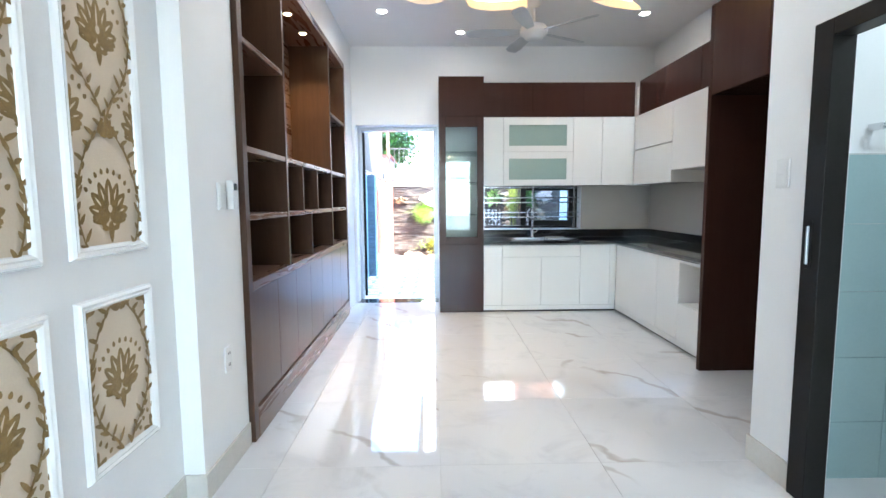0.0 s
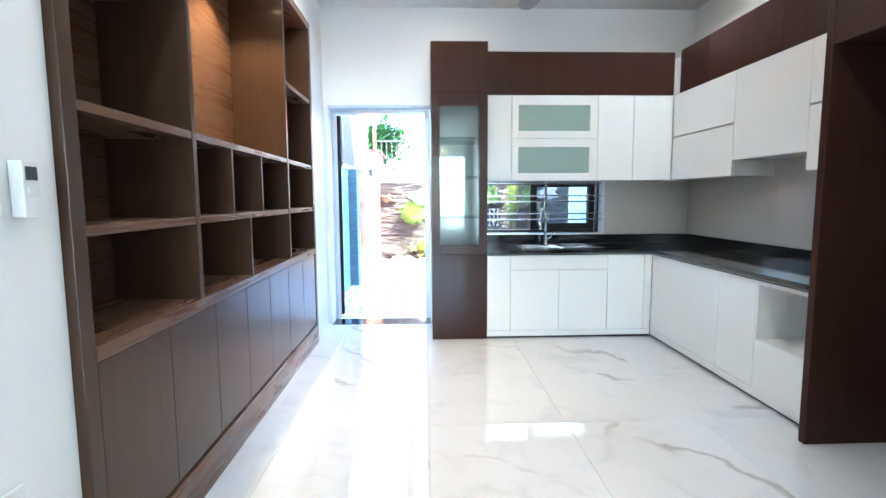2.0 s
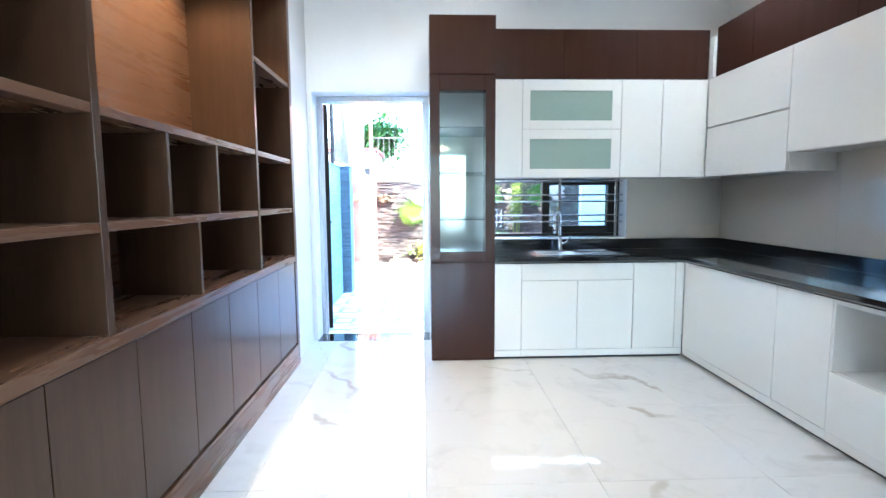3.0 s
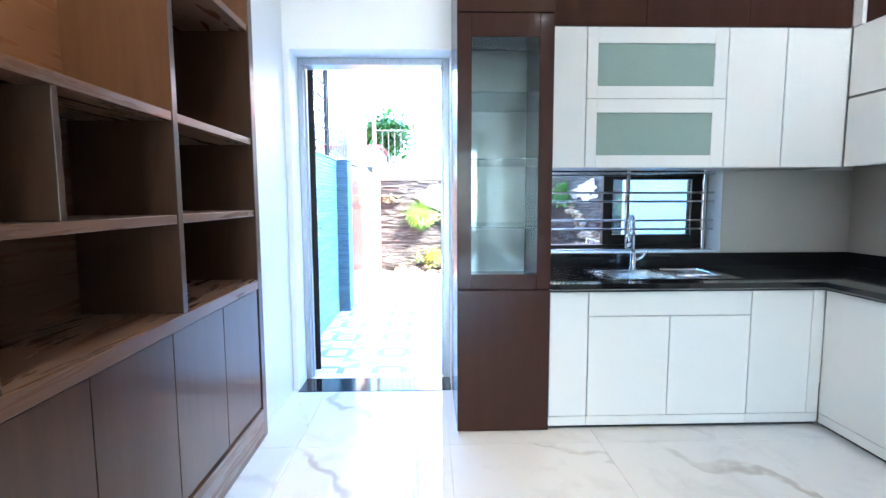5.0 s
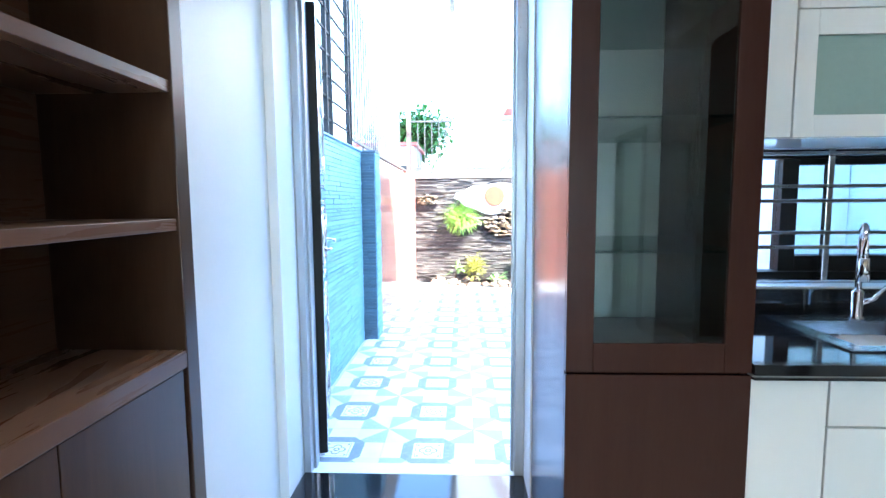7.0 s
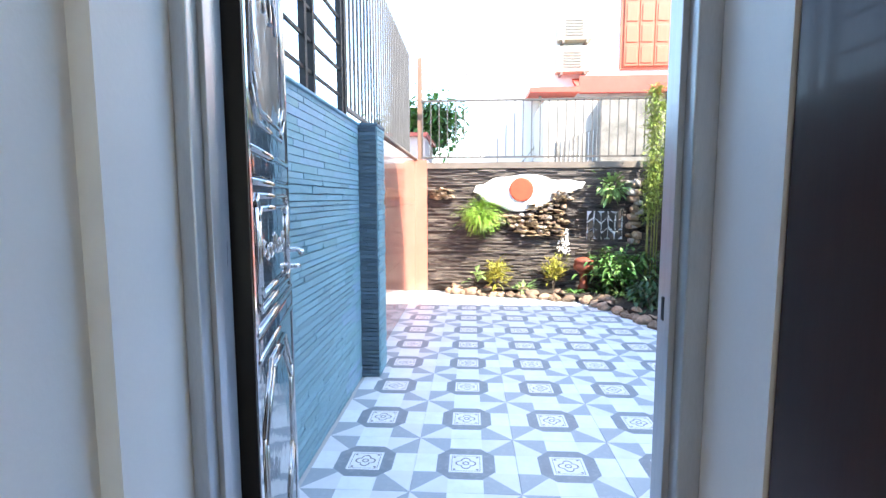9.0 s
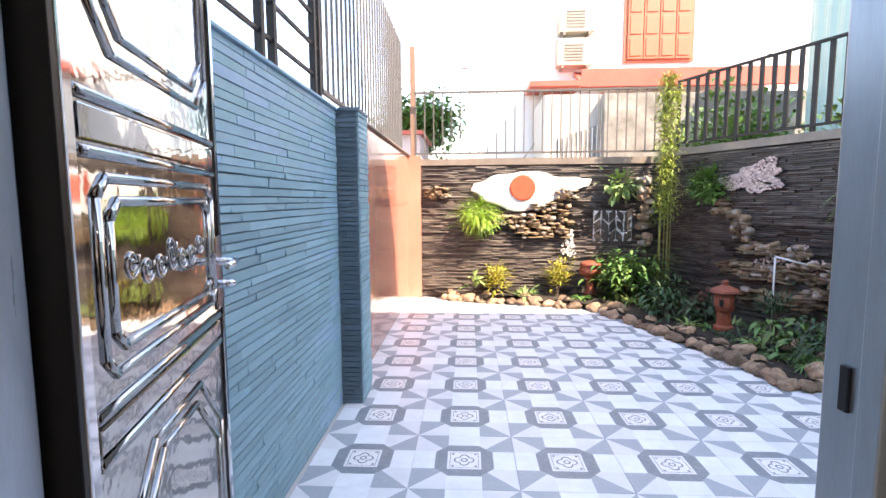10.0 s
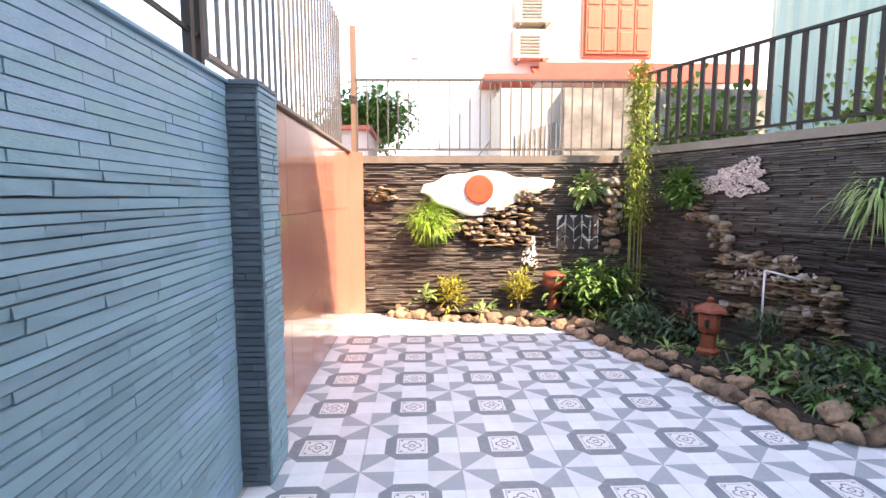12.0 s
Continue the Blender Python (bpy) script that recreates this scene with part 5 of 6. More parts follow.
def bathroom():
    t = thing("door_2", (1.6, 1.6, 0), "black aluminium bathroom door frame with a sliding leaf pushed open", "door", kind="structure")
    fr = part("door_frame", box(1.54, 1.635, 1.99, 2.09, 0, 2.005, 0.003), BLACKAL, t)
    part("frame_head", box(1.54, 1.635, 1.12, 1.989, 1.937, 2.005, 0.003), BLACKAL, t)
    part("frame_jamb", box(1.54, 1.635, 1.12, 1.18, 0, 1.936, 0.003), BLACKAL, t)
    h = part("pull_handle", box(1.536, 1.5395, 2.030, 2.060, 1.01, 1.21, 0.001), BLACKAL, t, "black pull handle plate")
    part("handle_grip", box(1.524, 1.5355, 2.040, 2.050, 1.03, 1.19, 0.003), FRAMEM, h, "grey handle grip")
    fl = solid("floor_bathroom", box(1.56, 3.1, -0.3, 2.2, -0.1, -0.03), GROUT, "bathroom floor of grey and white pebble stones", "floor", kind="structure")
    me = rock_mesh("pebble", 31, PEBBLE, 1)
    r = random.Random(6)
    for i in range(17):
        for j in range(14):
            if i * 14 + j > 235:
                break
            ob = new("pebble", me)
            ob.parent = fl
            ob.matrix_basis = pose(1.76 + 0.078 * i + r.uniform(-.012, .012), 2.16 - 0.078 * j + r.uniform(-.012, .012), -0.03, 0, 0, r.uniform(0, 360)) @ Matrix.Diagonal((r.uniform(.07, .09), r.uniform(.05, .065), 0.022, 1))
    # Teal stops at 1.5 m, turning the light's white-to-teal gradient into a colour step.
    w = solid("wall_bathroom_tiles", box(1.745, 3.1, 2.19, 2.199, -0.03, 1.50), GROUT, "pale teal glossy bathroom wall tiles, ending where the wall is better lit", "wall", kind="structure")
    for i in range(5):
        for j in range(5):
            part("wall_tile", box(1.746 + 0.3 * i, min(1.746 + 0.3 * i + 0.298, 3.095), 2.182, 2.19, -0.03 + 0.305 * j, -0.03 + 0.305 * j + 0.303, 0.001), TEAL, w)
    rail = thing("towel_rail", (2.1, 2.15, 1.55), "chrome towel rail on the bathroom wall", "towel rail")
    part("bar", tube([(1.88, 2.12, 1.61), (2.6, 2.12, 1.61)], 0.011, 10), CHROME, rail, smooth=True)
    for x in (1.90, 2.58):
        part("bracket", box(x - 0.015, x + 0.015, 2.12, 2.199, 1.595, 1.625, 0.003), CHROME, rail)


bathroom()


def ceiling_fan(x, y, z):
    t = thing("ceiling_fan", (x, y, z), "white ceiling fan with five grey blades, at rest", "ceiling fan")
    part("rod", tube([(x, y, z + 0.10), (x, y, CEIL_Z)], 0.014, 10), PLASTIC, t, smooth=True)
    part("canopy", turned([(0.07, 0.0), (0.06, -0.05), (0.02, -0.07)], (x, y, CEIL_Z), 20), PLASTIC, t, smooth=True)
    part("motor", turned([(0.04, 0.10), (0.11, 0.085), (0.135, 0.05), (0.13, 0.01), (0.09, -0.012), (0.085, -0.03), (0.05, -0.045), (0.01, -0.048)], (x, y, z), 28), PLASTIC, t, smooth=True)
    for k in range(5):
        w = 0.52 + 2 * math.pi * k / 5
        bm = bmesh.new()
        pts = [(0.13, 0.035), (0.25, 0.05), (0.5, 0.065), (0.62, 0.055), (0.65, 0.02)]
        loop = [(r, h) for r, h in pts] + [(r, -h) for r, h in reversed(pts)]
        for dz in (0.0, 0.007):
            vs = [bm.verts.new((x + r * math.cos(w) - h * math.sin(w), y + r * math.sin(w) + h * math.cos(w), z + 0.03 + dz + 0.25 * h)) for r, h in loop]
            bm.faces.new(vs)
            if dz:
                for i in range(len(vs)):
                    bm.faces.new((low[i - 1], low[i], vs[i], vs[i - 1]))
            low = vs
        part("blade", bm, FANGREY, t)
    return t


ceiling_fan(0.96, 4.95, 2.88)


def sink():
    t = thing("kitchen_sink", (1.3, 6.03, 0.83), "double-bowl stainless steel sink set in the granite", "sink")
    x0, x1, y0, y1 = SINK
    rim = wall_with_holes("x", x0 - 0.03, x1 + 0.03, y0 - 0.025, y1 + 0.025, 0, 1, [(x0 + 0.03, 1.29, y0 + 0.03, y1 - 0.07), (1.32, x1 - 0.03, y0 + 0.03, y1 - 0.07)])
    for v in rim.verts:
        v.co = Vector((v.co.x, v.co.z, 0.8315 + 0.004 * v.co.y))
    part("rim", rim, STEEL, t)
    for a, b in ((x0 + 0.03, 1.29), (1.32, x1 - 0.03)):
        bm = bmesh.new()
        c, d, top, bot = y0 + 0.03, y1 - 0.07, 0.834, 0.64
        lo = [bm.verts.new(p) for p in ((a + .02, c + .02, bot), (b - .02, c + .02, bot), (b - .02, d - .02, bot), (a + .02, d - .02, bot))]
        hi = [bm.verts.new(p) for p in ((a, c, top), (b, c, top), (b, d, top), (a, d, top))]
        bm.faces.new(lo)
        for i in range(4):
            bm.faces.new((lo[i - 1], lo[i], hi[i], hi[i - 1]))
        bowl = part("bowl", bm, STEEL, t)
        part("drain", turned([(0.045, 0), (0.045, 0.004), (0.03, 0.002)], ((a + b) / 2, (c + d) / 2, bot + 0.001), 16), CHROME, bowl, smooth=True)
        part("overflow", box((a + b) / 2 - 0.05, (a + b) / 2 + 0.0, d - 0.012, d - 0.006, 0.775, 0.79), DARKGAP, bowl)
    rack = thing("drain_basket", (1.48, 5.98, 0.80), "steel wire drain basket resting in the sink bowl", "basket")
    part("frame", tube([(1.34, 5.88, 0.842), (1.60, 5.88, 0.842), (1.60, 6.14, 0.842), (1.34, 6.14, 0.842), (1.34, 5.88, 0.842)], 0.005, 6), CHROME, rack)
    for i in range(9):
        x = 1.36 + 0.027 * i
        part("wire", tube([(x, 5.88, 0.842), (x, 5.90, 0.75), (x, 6.12, 0.75), (x, 6.14, 0.842)], 0.0025, 5), CHROME, rack)
    tap = thing("kitchen_tap", (1.215, 6.19, 0.835), "tall chrome kitchen mixer tap with an arched spout", "tap")
    x, y, z = 1.215, 6.205, 0.8357
    part("body", turned([(0.026, 0), (0.026, 0.008), (0.019, 0.015), (0.019, 0.10), (0.014, 0.11)], (x, y, z), 16), CHROME, tap, smooth=True)
    arc = [(x, y, z + 0.11), (x, y, z + 0.27)] + [(x - 0.075 * (1 - math.cos(w)) * 0.55, y - 0.075 * (1 - math.cos(w)) * 0.83, z + 0.27 + 0.08 * math.sin(w)) for w in [i * math.pi / 10 for i in range(1, 11)]]
    end = arc[-1]
    part("spout", tube(arc + [(end[0], end[1], end[2] - 0.03)], 0.0105, 10), CHROME, tap, smooth=True)
    part("spray_head", tube([(end[0], end[1], end[2] - 0.031), (end[0], end[1], end[2] - 0.11)], 0.015, 12, taper=0.018), CHROME, tap, smooth=True)
    part("lever", tube([(x + 0.015, y, z + 0.06), (x + 0.055, y - 0.005, z + 0.075), (x + 0.10, y - 0.01, z + 0.13)], 0.011, 8, taper=0.006), CHROME, tap, smooth=True)


sink()
solid("glass_front_window", box(-0.95, 1.35, -6.12, -6.11, 0.3, 2.65), PANE, "large clear front window pane", "window", kind="structure").visible_shadow = False
wf = thing("front_window_frame", (0.2, -6.05, 0.3), "black aluminium frame of the front window", "window frame", kind="structure")
for x in (-0.95, -0.2, 0.58, 1.30):
    part("mullion", box(x, x + 0.05, -6.105, -6.05, 0.3, 2.65), BLACKAL, wf)
part("transom", box(-0.9, 1.30, -6.104, -6.051, 2.05, 2.1), BLACKAL, wf)
for k in range(5):
    z = 0.62 + 0.36 * k if k < 4 else 2.36
    part("glazing_bar", box(-0.9, 1.30, -6.10, -6.07, z, z + 0.028), BLACKAL, wf)


def chandelier(x, y, z):
    t = thing("chandelier", (x, y, z), "gilt chandelier with candle lamps hanging in the living room", "chandelier")
    part("stem", tube([(x, y, z - 0.1), (x, y, CEIL_Z)], 0.012, 8), GOLD, t)
    for k in range(8):
        w = 2 * math.pi * k / 8
        c, s = math.cos(w), math.sin(w)
        arm = part("arm", tube([(x, y, z - 0.08), (x + 0.15 * c, y + 0.15 * s, z - 0.14), (x + 0.33 * c, y + 0.33 * s, z - 0.04), (x + 0.35 * c, y + 0.35 * s, z + 0.02)], 0.009, 6), GOLD, t)
        part("bulb", turned([(0.012, 0), (0.022, 0.03), (0.004, 0.07)], (x + 0.35 * c, y + 0.35 * s, z + 0.021), 8), LEDY, arm, "glowing candle bulb")


chandelier(0.2, -2.6, 2.45)


# ---- plants ----
def leaf_geo(bm, base, way, length, width, droop, side=None, fold=0.2):
    """One bent leaf of two joined blades, three quads long."""
    way = way.normalized()
    side = (side or way.cross(Vector((0, 0, 1)))).normalized() if way.cross(Vector((0, 0, 1))).length > 1e-3 else Vector((1, 0, 0))
    prof, rows = ((0.0, 0.15), (0.35, 1.0), (0.72, 0.75), (1.0, 0.04)), []
    for s, w in prof:
        c = base + way * length * s + Vector((0, 0, -droop * length * s * s))
        up = Vector((0, 0, fold * width * w))
        rows.append([bm.verts.new(c - side * width * w / 2 + up), bm.verts.new(c), bm.verts.new(c + side * width * w / 2 + up)])
    for a, b in zip(rows, rows[1:]):
        bm.faces.new((a[0], a[1], b[1], b[0]))
        bm.faces.new((a[1], a[2], b[2], b[1]))


def bush(at, radius, height, count, length, width, material, label, droop=0.3, seed=0, name="garden_shrub", stems=5, group="", flat=1.0):
    t = thing(name, at, label, "plant", group)
    r = random.Random(seed)
    base = Vector(at)
    tips = []
    bm = bmesh.new()
    for i in range(stems):
        a = r.uniform(0, 6.283)
        tip = base + Vector((math.cos(a) * radius * r.uniform(0.2, 0.8), math.sin(a) * radius * r.uniform(0.2, 0.8) * flat, height * r.uniform(0.6, 0.95)))
        mid = base.lerp(tip, 0.5) + Vector((0, 0, height * 0.08))
        tube([base, mid, tip], 0.006, 5, bm, 0.003)
        tips.append((base, mid, tip))
    part("stem", bm, BARK, t)
    bm = bmesh.new()
    for _ in range(count):
        b, m, tip = tips[r.randrange(stems)]
        p = m.lerp(tip, r.random()) + Vector((r.gauss(0, 1), r.gauss(0, 1) * flat, r.gauss(0, 0.9))) * radius * 0.33
        p.z = max(p.z, at[2] + 0.02)
        d = (p - base)
        way = Vector((d.x + r.gauss(0, .4) * radius, d.y + r.gauss(0, .4) * radius, 0.4 * d.z + r.gauss(0, .35) * radius))
        leaf_geo(bm, p, way, length * r.uniform(0.7, 1.3), width * r.uniform(0.7, 1.2), droop * r.uniform(0.5, 1.6))
    part("foliage", bm, material, t)
    return t


def tuft(at, count, length, width, material, label, seed, rise=1.2, droop=0.5, name="grass_clump", group="border grass clumps"):
    t = thing(name, at, label, "plant", group)
    r = random.Random(seed)
    bm = bmesh.new()
    for _ in range(count):
        a = r.uniform(0, 6.283)
        way = Vector((math.cos(a), math.sin(a), r.uniform(0.5, 1.6) * rise))
        leaf_geo(bm, Vector(at) + Vector((math.cos(a), math.sin(a), 0)) * 0.015, way, length * r.uniform(0.6, 1.15), width, droop * r.uniform(0.4, 1.6))
    part("foliage", bm, material, t)
    return t


def hanging(p, out_dir, radius, count, length, width, material, label, seed, droop=1.2, name="wall_plant"):
    """A plant rooted in the wall, spilling outwards and down."""
    t = thing(name, p, label, "plant", "plants on the slate walls")
    r = random.Random(seed)
    root = Vector(p)
    part("root_pot", turned([(0.03, -0.05), (0.05, 0.0), (0.05, 0.02)], root + out_dir * 0.06, 10), BARK, t)
    bm = bmesh.new()
    for _ in range(count):
        d = Vector((r.gauss(0, 1), r.gauss(0, 1), r.gauss(0.1, 0.8)))
        if d.dot(out_dir) < 0:
            d -= 1.8 * d.dot(out_dir) * out_dir
        q = root + out_dir * 0.06 + d * radius * 0.36
        way = d + out_dir * 0.3 + Vector((0, 0, r.uniform(-0.5, 0.3)))
        leaf_geo(bm, q, way, length * r.uniform(0.7, 1.3), width, droop * r.uniform(0.4, 1.3))
    part("foliage", bm, material, t)


def bamboo(at, height):
    t = thing("bamboo", at, "slender yellow-green bamboo reaching above the wall", "plant")
    r = random.Random(17)
    leaves = bmesh.new()
    for k in range(5):
        x, y = at[0] + r.uniform(-0.06, 0.06), at[1] + r.uniform(-0.05, 0.05)
        h = height * r.uniform(0.85, 1.0)
        bend = r.uniform(-0.06, 0.06)
        pts = [(x + bend * (i / 8) ** 2, y, at[2] + h * i / 8) for i in range(9)]
        part("cane", tube(pts, 0.007, 7, taper=0.004), CANE, t, smooth=True)
        for _ in range(620):
            s = 1.02 - 0.60 * r.random() ** 1.5
            q = Vector((x + bend * s * s, y, at[2] + h * s)) + Vector((r.gauss(0, .046), r.gauss(0, .046), r.gauss(0, .03)))
            a = r.uniform(0, 6.283)
            leaf_geo(leaves, q, Vector((math.cos(a), math.sin(a), r.uniform(-0.4, 0.6))), r.uniform(0.045, 0.075), 0.013, 0.5)
    part("foliage", leaves, BAMBOO, t)


bamboo((1.93, 12.15, -0.02), 2.62)
hanging(wall_point(0.76, 1.02, 0.03), NN, 0.29, 1900, 0.085, 0.007, LIME, "bright lime asparagus fern growing from the slate wall", 1, 0.5)
hanging(wall_point(2.55, 1.38, 0.03), NN, 0.22, 130, 0.085, 0.06, VARIEG, "variegated pothos hanging on the slate wall", 2, 0.3)
hanging(east_point(2.62, 1.36, 0.03), EN, 0.26, 800, 0.048, 0.036, GREEN, "dense green climber on the slanting slate wall", 3, 0.3)
hanging(east_point(0.98, 1.26, 0.03), EN, 0.22, 120, 0.15, 0.014, VARIEG, "spider plant with long pale leaves hanging on the slate wall", 4, 1.2)
bush((1.55, 12.22, -0.02), 0.36, 0.56, 650, 0.10, 0.052, GREEN, "large leafy green shrub before the slate wall", 0.5, 11)
bush((1.80, 11.75, -0.02), 0.22, 0.30, 130, 0.11, 0.04, DEEP, "low dark green shrub near the bamboo", 0.5, 12)
bush((-0.05, 12.42, -0.02), 0.17, 0.36, 420, 0.085, 0.017, YELLOW, "yellow-leaved croton in the garden bed", 0.3, 13, "croton", 5, "yellow crotons")
bush((0.72, 12.40, -0.02), 0.17, 0.42, 420, 0.085, 0.017, YELLOW, "yellow-leaved croton by the slate wall", 0.3, 14, "croton", 5, "yellow crotons")
bush((-0.36, 12.46, -0.02), 0.10, 0.28, 18, 0.13, 0.07, VARIEG, "broad-leaved pale green plant near the wall corner", 0.4, 15, "broadleaf_plant", 4)
tuft((0.30, 12.38, -0.02), 46, 0.27, 0.026, VARIEG, "spiky pale green spider plant in the bed", 16, 1.0, 0.5, "spider_plant")
tuft((0.98, 12.16, -0.02), 30, 0.20, 0.03, GREEN, "low striped leaf clump behind the edging stones", 21, 0.7, 0.6)
bush((2.12, 11.35, -0.02), 0.20, 0.24, 120, 0.10, 0.035, REDLEAF, "low dark red leafy plant in the bed", 0.4, 18)
bush((2.30, 10.55, -0.02), 0.17, 0.46, 240, 0.09, 0.012, DEEP, "feathery dark green shrub beside the lantern", 0.3, 19)
bush((1.62, 11.25, -0.02), 0.24, 0.20, 160, 0.10, 0.03, DEEP, "low dark green ground cover in the bed", 0.5, 20)
bush((2.0, 11.1, -0.02), 0.22, 0.2, 150, 0.09, 0.035, DEEP, "low dark ground cover beside the lantern", 0.5, 24)
rr = random.Random(30)
for i in range(44):
    s = 0.24 + 0.74 * i / 44
    p = on_bed(s)
    off = Vector((0.24, 0.22)) * rr.uniform(0.8, 1.6) * (1.0 if i % 2 else 1.9) if s < 0.75 else Vector((0.15, 0.28)) * rr.uniform(0.7, 2.0)
    q = p + off
    tuft((q.x, q.y, -0.02), 26, rr.uniform(0.16, 0.26), 0.016, rr.choice((GREEN, DEEP, GREEN, VARIEG)), "grassy green clump behind the edging stones", 40 + i, 1.0, 0.7)
tuft((2.85, 10.0, -0.02), 40, 0.55, 0.018, DEEP, "tall dark grass clump near the slanting wall", 80, 1.6, 0.5)
for k, q in enumerate(((2.05, 10.2), (2.45, 10.3), (2.15, 9.95), (2.6, 10.0))):
    bush((*q, -0.02), 0.2, 0.2, 28, 0.12, 0.05, (GREEN, DEEP)[k % 2], "broad green leaves lying among the boulders", 0.6, 190 + k, "broadleaf_plant", 4)
for k, q in enumerate(((2.5, 9.9), (2.2, 9.75), (2.7, 10.25), (2.35, 10.15))):
    bush((*q, -0.02), 0.17, 0.17, 90, 0.09, 0.035, (GREEN, DEEP)[k % 2], "low leafy green plant among the boulders", 0.5, 90 + k)


# ---- beyond the walls ----
def shutter_window(x0, x1, z0, z1, y, parent):
    w = part("window", box(x0 - 0.06, x1 + 0.06, y - 0.05, y + 0.02, z0 - 0.06, z1 + 0.06), SHUT, parent, "orange wooden shutters, closed")
    n = 4
    for i in range(n):
        a = x0 + (x1 - x0) * i / n
        b = x0 + (x1 - x0) * (i + 1) / n
        part("shutter_leaf", box(a + 0.008, b - 0.008, y - 0.085, y - 0.052, z0, z1, 0.005), SHUT, w)
        for j in range(4):
            za = z0 + 0.06 + (z1 - z0 - 0.06) * j / 4
            part("shutter_panel", box(a + 0.05, b - 0.05, y - 0.10, y - 0.0855, za, za + (z1 - z0) / 4 - 0.10, 0.006), SHUT, w)


def neighbour_house():
    t = thing("neighbour_house", (4.0, 19, -0.1), "white rendered neighbouring house with orange shutters", "house")
    part("wall", box(-0.42, 9.5, 17.0, 24.0, -0.1, 8.5), RENDER_W, t)
    verge = bmesh.new()
    vs = [verge.verts.new((x, y, z)) for y in (16.86, 16.999) for x, z in ((-0.56, 3.96), (-0.43, 3.96), (1.98, 8.2), (1.45, 8.2))]
    for f in ((0, 1, 2, 3), (7, 6, 5, 4), (0, 4, 5, 1), (1, 5, 6, 2), (2, 6, 7, 3), (3, 7, 4, 0)):
        verge.faces.new([vs[i] for i in f])
    part("verge_board", verge, PINKW, t, "sloping grey-pink verge board")
    part("roof", box(-0.7, 9.8, 16.7, 24.2, 8.5, 8.7), CONC, t)
    shutter_window(2.87, 4.17, 4.09, 5.9, 17.0, t)
    can = part("canopy", box(1.80, 5.9, 16.22, 16.248, 3.40, 3.74), REDROOF, t, "red metal canopy")
    bm = bmesh.new()
    vs = [bm.verts.new(p) for p in ((1.80, 16.99, 3.80), (5.9, 16.99, 3.80), (5.9, 16.25, 3.38), (1.80, 16.25, 3.38), (1.80, 16.99, 3.86), (5.9, 16.99, 3.86), (5.9, 16.25, 3.46), (1.80, 16.25, 3.46))]
    for f in ((0, 1, 2, 3), (7, 6, 5, 4), (0, 4, 5, 1), (1, 5, 6, 2), (2, 6, 7, 3), (3, 7, 4, 0)):
        bm.faces.new([vs[i] for i in f])
    part("canopy_sheet", bm, REDROOF, can)
    part("eave_board", box(0.78, 1.79, 16.1, 16.99, 3.40, 3.50), REDROOF, t)
    part("pipe", tube([(1.05, 16.5, 3.5), (1.0, 16.6, 2.4), (0.6, 16.6, 1.9)], 0.03, 6), CONC, t)


neighbour_house()


def ac_unit(x, y, z):
    t = thing("air_conditioner", (x, y, z), "cream outdoor air conditioner unit on the white house wall", "air conditioner", "outdoor units")
    part("case", box(x - 0.36, x + 0.36, y - 0.28, y, z, z + 0.54, 0.02), ACM, t)
    for i in range(6):
        part("grille_slat", box(x - 0.22, x + 0.16, y - 0.295, y - 0.281, z + 0.09 + 0.06 * i, z + 0.115 + 0.06 * i), COPING, t)
    for bx in (x - 0.28, x + 0.22):
        part("bracket", box(bx, bx + 0.05, y - 0.30, y, z - 0.06, z - 0.001), COPING, t)


ac_unit(1.77, 16.99, 3.94)
ac_unit(1.80, 16.99, 4.60)
ch = thing("outbuilding", (2.2, 15.5, -0.1), "low weathered outbuilding behind the slate wall", "shed")
part("wall", box(0.95, 1.93, 15.2, 16.8, -0.1, 3.05), CREAMW, ch, "cream rendered wall, coloured as if in shade")
grille = bmesh.new()
vs = [grille.verts.new((x, y, z)) for y in (15.185, 15.199) for x, z in ((1.17, 1.9), (1.88, 1.9), (1.88, 2.52), (1.17, 2.29))]
for f in ((0, 1, 2, 3), (7, 6, 5, 4), (0, 4, 5, 1), (1, 5, 6, 2), (2, 6, 7, 3), (3, 7, 4, 0)):
    grille.faces.new([vs[i] for i in f])
part("window_grille", grille, CONC, ch, "dim barred window")
for i in range(9):
    part("grille_bar", box(1.19 + 0.083 * i, 1.205 + 0.083 * i, 15.165, 15.184, 1.9, 2.29 + 0.026 * i), PLASTIC, ch)
solid("wall_concrete", box(1.94, 6.5, 15.0, 15.2, -0.1, 3.02), CONC, "weathered grey concrete wall behind the railing", "wall", kind="structure")
sh = thing("sheet_fence", (5.2, 11.5, -0.1), "pale green corrugated sheet screen beyond the railing", "fence")
bm = bmesh.new()
pts = []
for i in range(121):
    u = i / 120
    x, y = 5.2 + 0.6 * u + 0.02 * (1 if i % 4 < 2 else -1), 14.9 - 8.0 * u
    pts.append((bm.verts.new((x, y, -0.1)), bm.verts.new((x, y, 5.6)), bm.verts.new((x + 0.03, y, -0.1)), bm.verts.new((x + 0.03, y, 5.6))))
for a, b in zip(pts, pts[1:]):
    bm.faces.new((a[0], b[0], b[1], a[1]))
    bm.faces.new((a[2], a[3], b[3], b[2]))
    bm.faces.new((a[1], b[1], b[3], a[3]))
part("sheet", bm, TEALSHEET, sh)
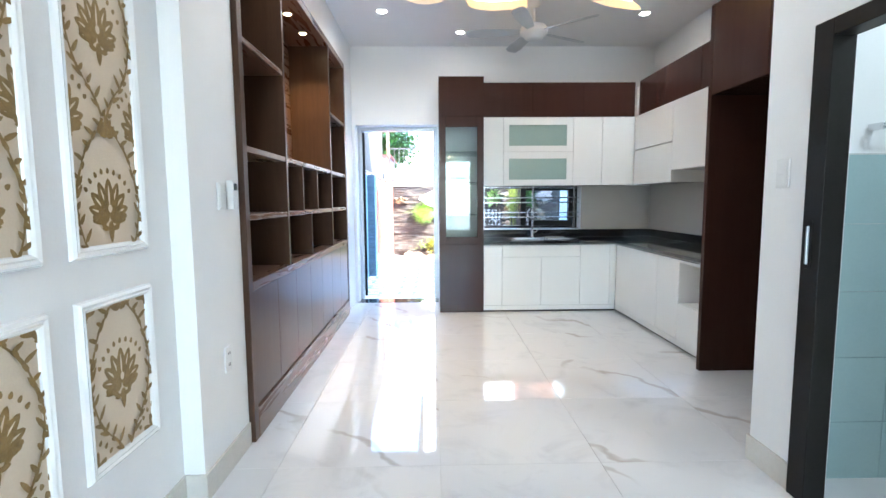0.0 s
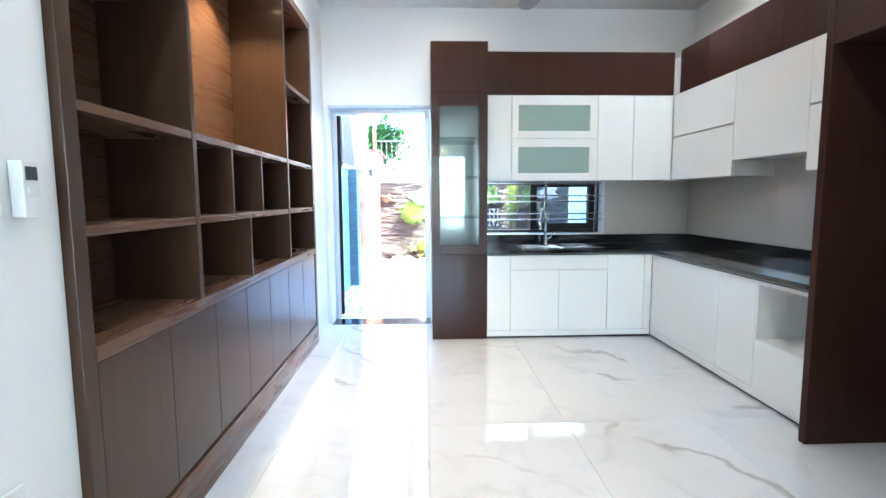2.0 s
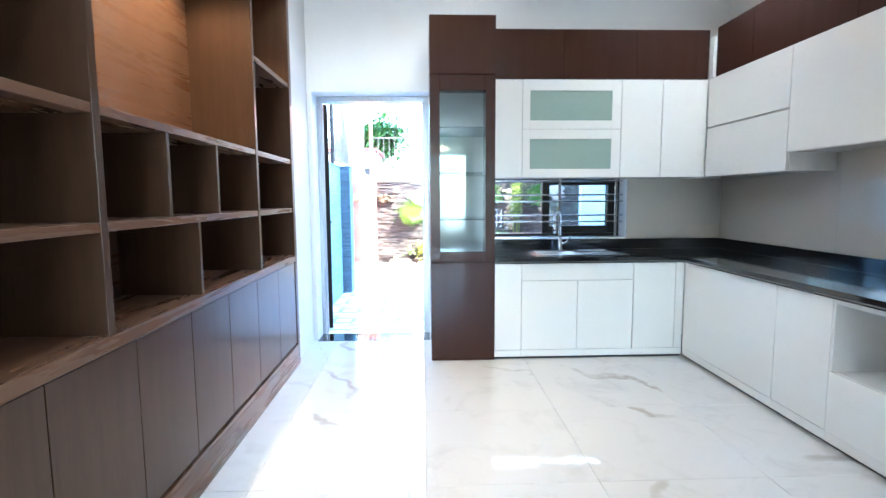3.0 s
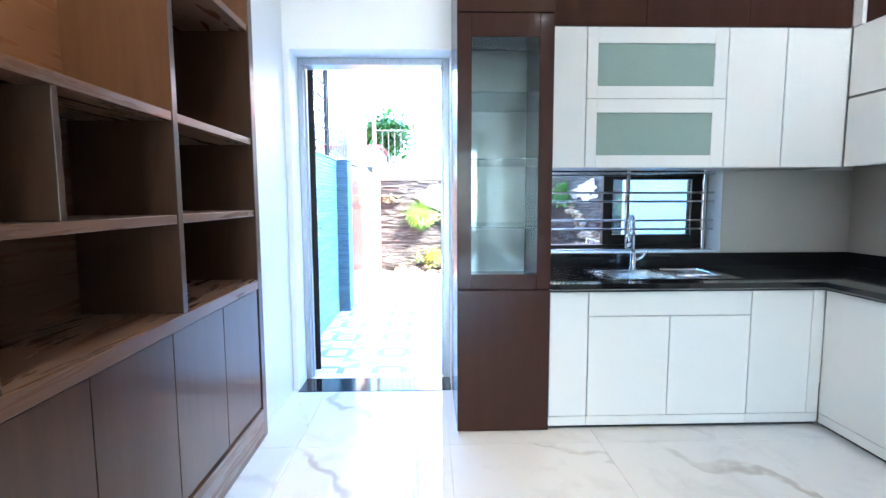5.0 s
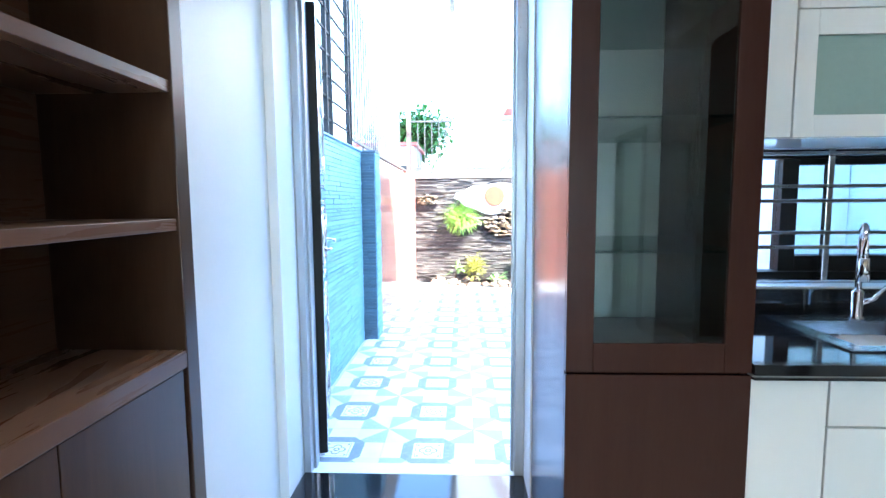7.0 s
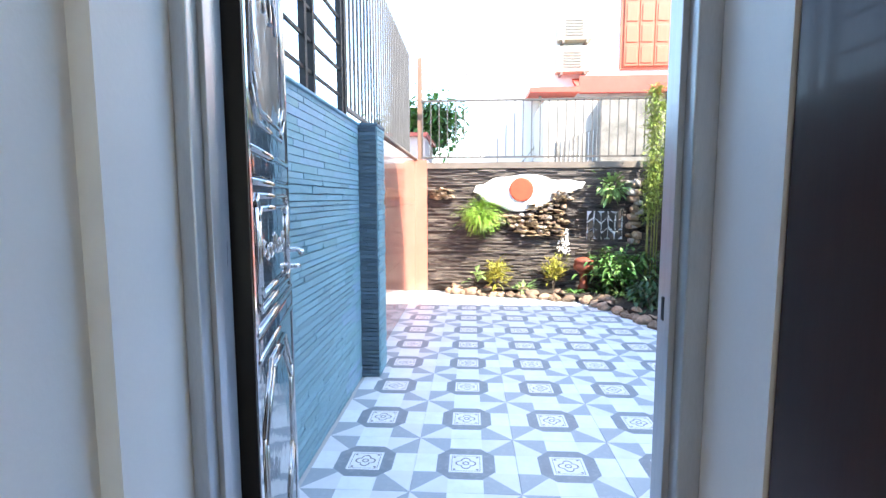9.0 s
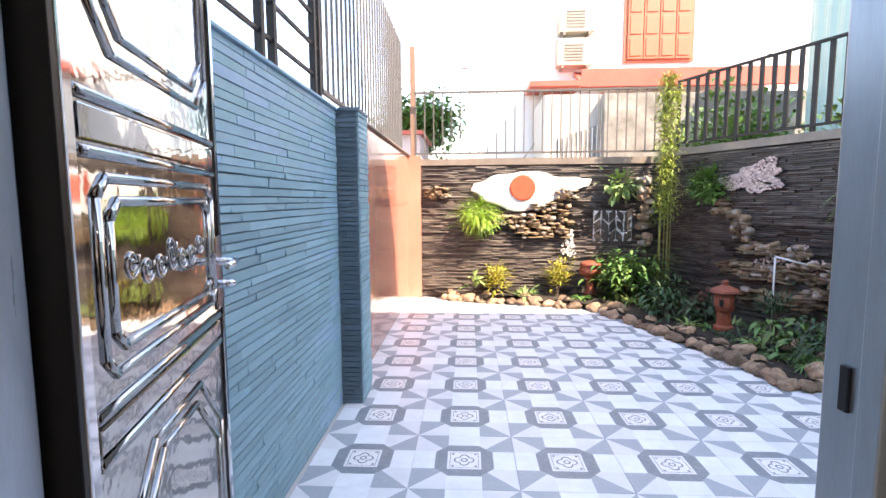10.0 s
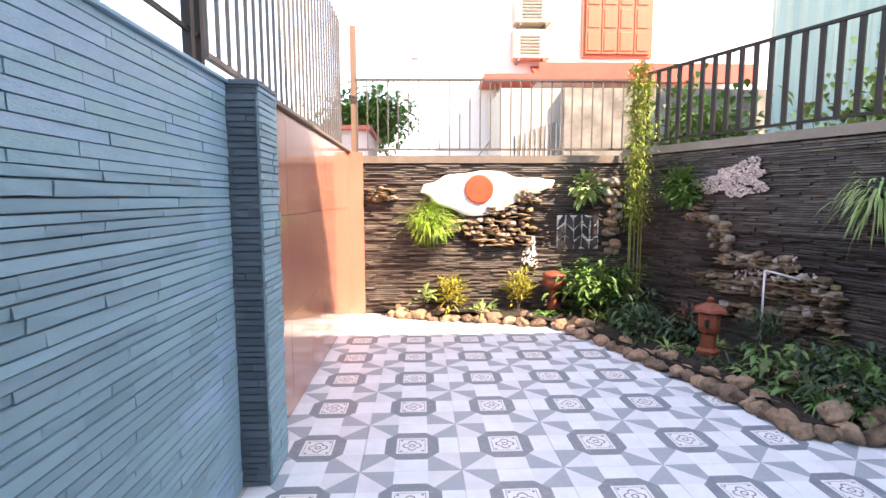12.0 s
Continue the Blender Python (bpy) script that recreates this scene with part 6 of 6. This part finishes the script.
for k, (x, y, z, rad) in enumerate(((3.6, 13.2, 1.9, 0.55), (4.2, 12.0, 1.9, 0.5), (4.4, 11.0, 1.9, 0.5), (3.3, 14.0, 2.2, 0.6), (4.5, 10.0, 1.7, 0.45))):
    bush((x, y, -0.1), rad * 1.2, z + 1.0, 1100, 0.14, 0.08, (GREEN, VARIEG, DEEP)[k % 3], "leafy green shrub growing behind the railing", 0.4, 120 + k, "hedge_shrub", 6)


def tree(x, y, h, rad):
    t = thing("tree", (x, y, -0.1), "round-crowned green tree beyond the courtyard wall", "tree")
    bm = tube([(x, y, -0.1), (x + 0.05, y, h * 0.35), (x - 0.03, y, h * 0.6)], 0.12, 8, taper=0.07)
    r = random.Random(55)
    ends = []
    for _ in range(9):
        a = r.uniform(0, 6.283)
        e = Vector((x + rad * 0.7 * math.cos(a) * r.uniform(.3, 1), y + rad * 0.7 * math.sin(a) * r.uniform(.3, 1), h * r.uniform(0.68, 0.95)))
        tube([(x, y, h * 0.55), tuple(Vector((x, y, h * 0.6)).lerp(e, 0.5)), tuple(e)], 0.05, 6, bm, 0.012)
        ends.append(e)
    part("trunk", bm, BARK, t)
    bm = bmesh.new()
    for _ in range(3200):
        e = ends[r.randrange(9)]
        q = e + Vector((r.gauss(0, 1), r.gauss(0, 1), r.gauss(0, 0.8))) * rad * 0.30
        leaf_geo(bm, q, Vector((r.gauss(0, 1), r.gauss(0, 1), r.gauss(0, .5))), r.uniform(0.2, 0.32), 0.14, 0.3)
    part("crown", bm, GREEN, t)


tree(-2.35, 24.0, 4.7, 1.6)
ph = thing("low_house", (-2.5, 21, -0.1), "low pink-rendered house beyond the wall", "house")
part("wall", box(-4.5, -1.75, 20.0, 23.0, -0.1, 3.0), PINKW, ph)
part("roof", box(-4.7, -1.65, 19.8, 23.2, 3.0, 3.1), REDROOF, ph)
part("window", box(-2.45, -1.95, 19.97, 19.999, 2.0, 2.4), DARKGAP, ph)

# ---- pieces of floors and walls ----
floor_ob = bpy.data.objects["floor"]


def tile_mesh(name, size, thick, material, bevel=0.0015):
    bm = box(-size / 2, size / 2, -size / 2, size / 2, -thick, 0.0)
    bmesh.ops.bevel(bm, geom=[e for e in bm.edges if all(v.co.z > -thick / 2 for v in e.verts)], offset=bevel, segments=1, affect="EDGES")
    me = bpy.data.meshes.new(name)
    bm.to_mesh(me)
    bm.free()
    me.materials.append(material)
    return me


FT = 0.80
fm = tile_mesh("floor_tile", FT - 0.0015, 0.0115, MARBLE, 0.0008)
for i in range(6):
    for j in range(16):
        cx, cy = -1.2 + FT * (i + 0.5) - 0.4, 6.358 - FT * (j + 0.5)
        ob = new("floor_tile", fm)
        ob.parent = floor_ob
        ob.location = (cx, cy, 0.0)
        if cx > 3.3 or cy < -6.0:
            bpy.data.objects.remove(ob)

patio = solid("pavement", box(-1.23, 3.5, 6.665, 12.9, GROUND - 0.06, GROUND - 0.006), GROUT, "courtyard paving of patterned grey, white and blue tiles", "pavement", kind="structure")
pm = tile_mesh("patio_tile", TILE - 0.002, 0.0055, PATIO, 0.0008)
for i in range(10):
    for j in range(12):
        x, y = -0.943 + TILE * i, 6.965 + TILE * j
        if x > 3.3:
            continue
        ob = new("patio_tile", pm)
        ob.parent = patio
        ob.location = (x, y, GROUND)

BP, BD, BN, BL = along((-1.232, 9.17), (-1.232, OUT_Y + 0.03))
strip_cladding(wb, BP, BD, BN, BL, GROUND, 1.756, (0.026, 0.044), (0.20, 0.42), (0.0125, 0.0160), BLUE, 2, lambda u, z: u > 0.2, "stone_strip")
PP, PD, PN, PL = along((-1.092, 9.18), (-1.22, 9.18))
PN = -PN if PN.y > 0 else PN
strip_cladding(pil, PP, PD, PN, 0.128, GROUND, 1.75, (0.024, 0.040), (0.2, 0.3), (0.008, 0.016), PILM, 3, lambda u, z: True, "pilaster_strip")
# Side face takes lighter BLUE strips: its brighter light is put into the colour.
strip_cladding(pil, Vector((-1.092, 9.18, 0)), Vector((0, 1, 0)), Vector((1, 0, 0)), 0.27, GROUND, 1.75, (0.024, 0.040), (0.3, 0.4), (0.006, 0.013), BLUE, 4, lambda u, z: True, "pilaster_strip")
strip_cladding(wn_, NP, ND, NN, NL, GROUND - 0.02, 1.656, (0.015, 0.027), (0.08, 0.28), (0.006, 0.048), SLATE, 5, lambda u, z: u < 2.4 and z > 0.7, "slate_strip", gap=0.007)
strip_cladding(we, EP, ED, EN, EL, GROUND - 0.02, 1.736, (0.015, 0.027), (0.08, 0.28), (0.006, 0.048), SLATE, 6, lambda u, z: u < 2.4 and z > 0.5, "slate_strip", gap=0.007)
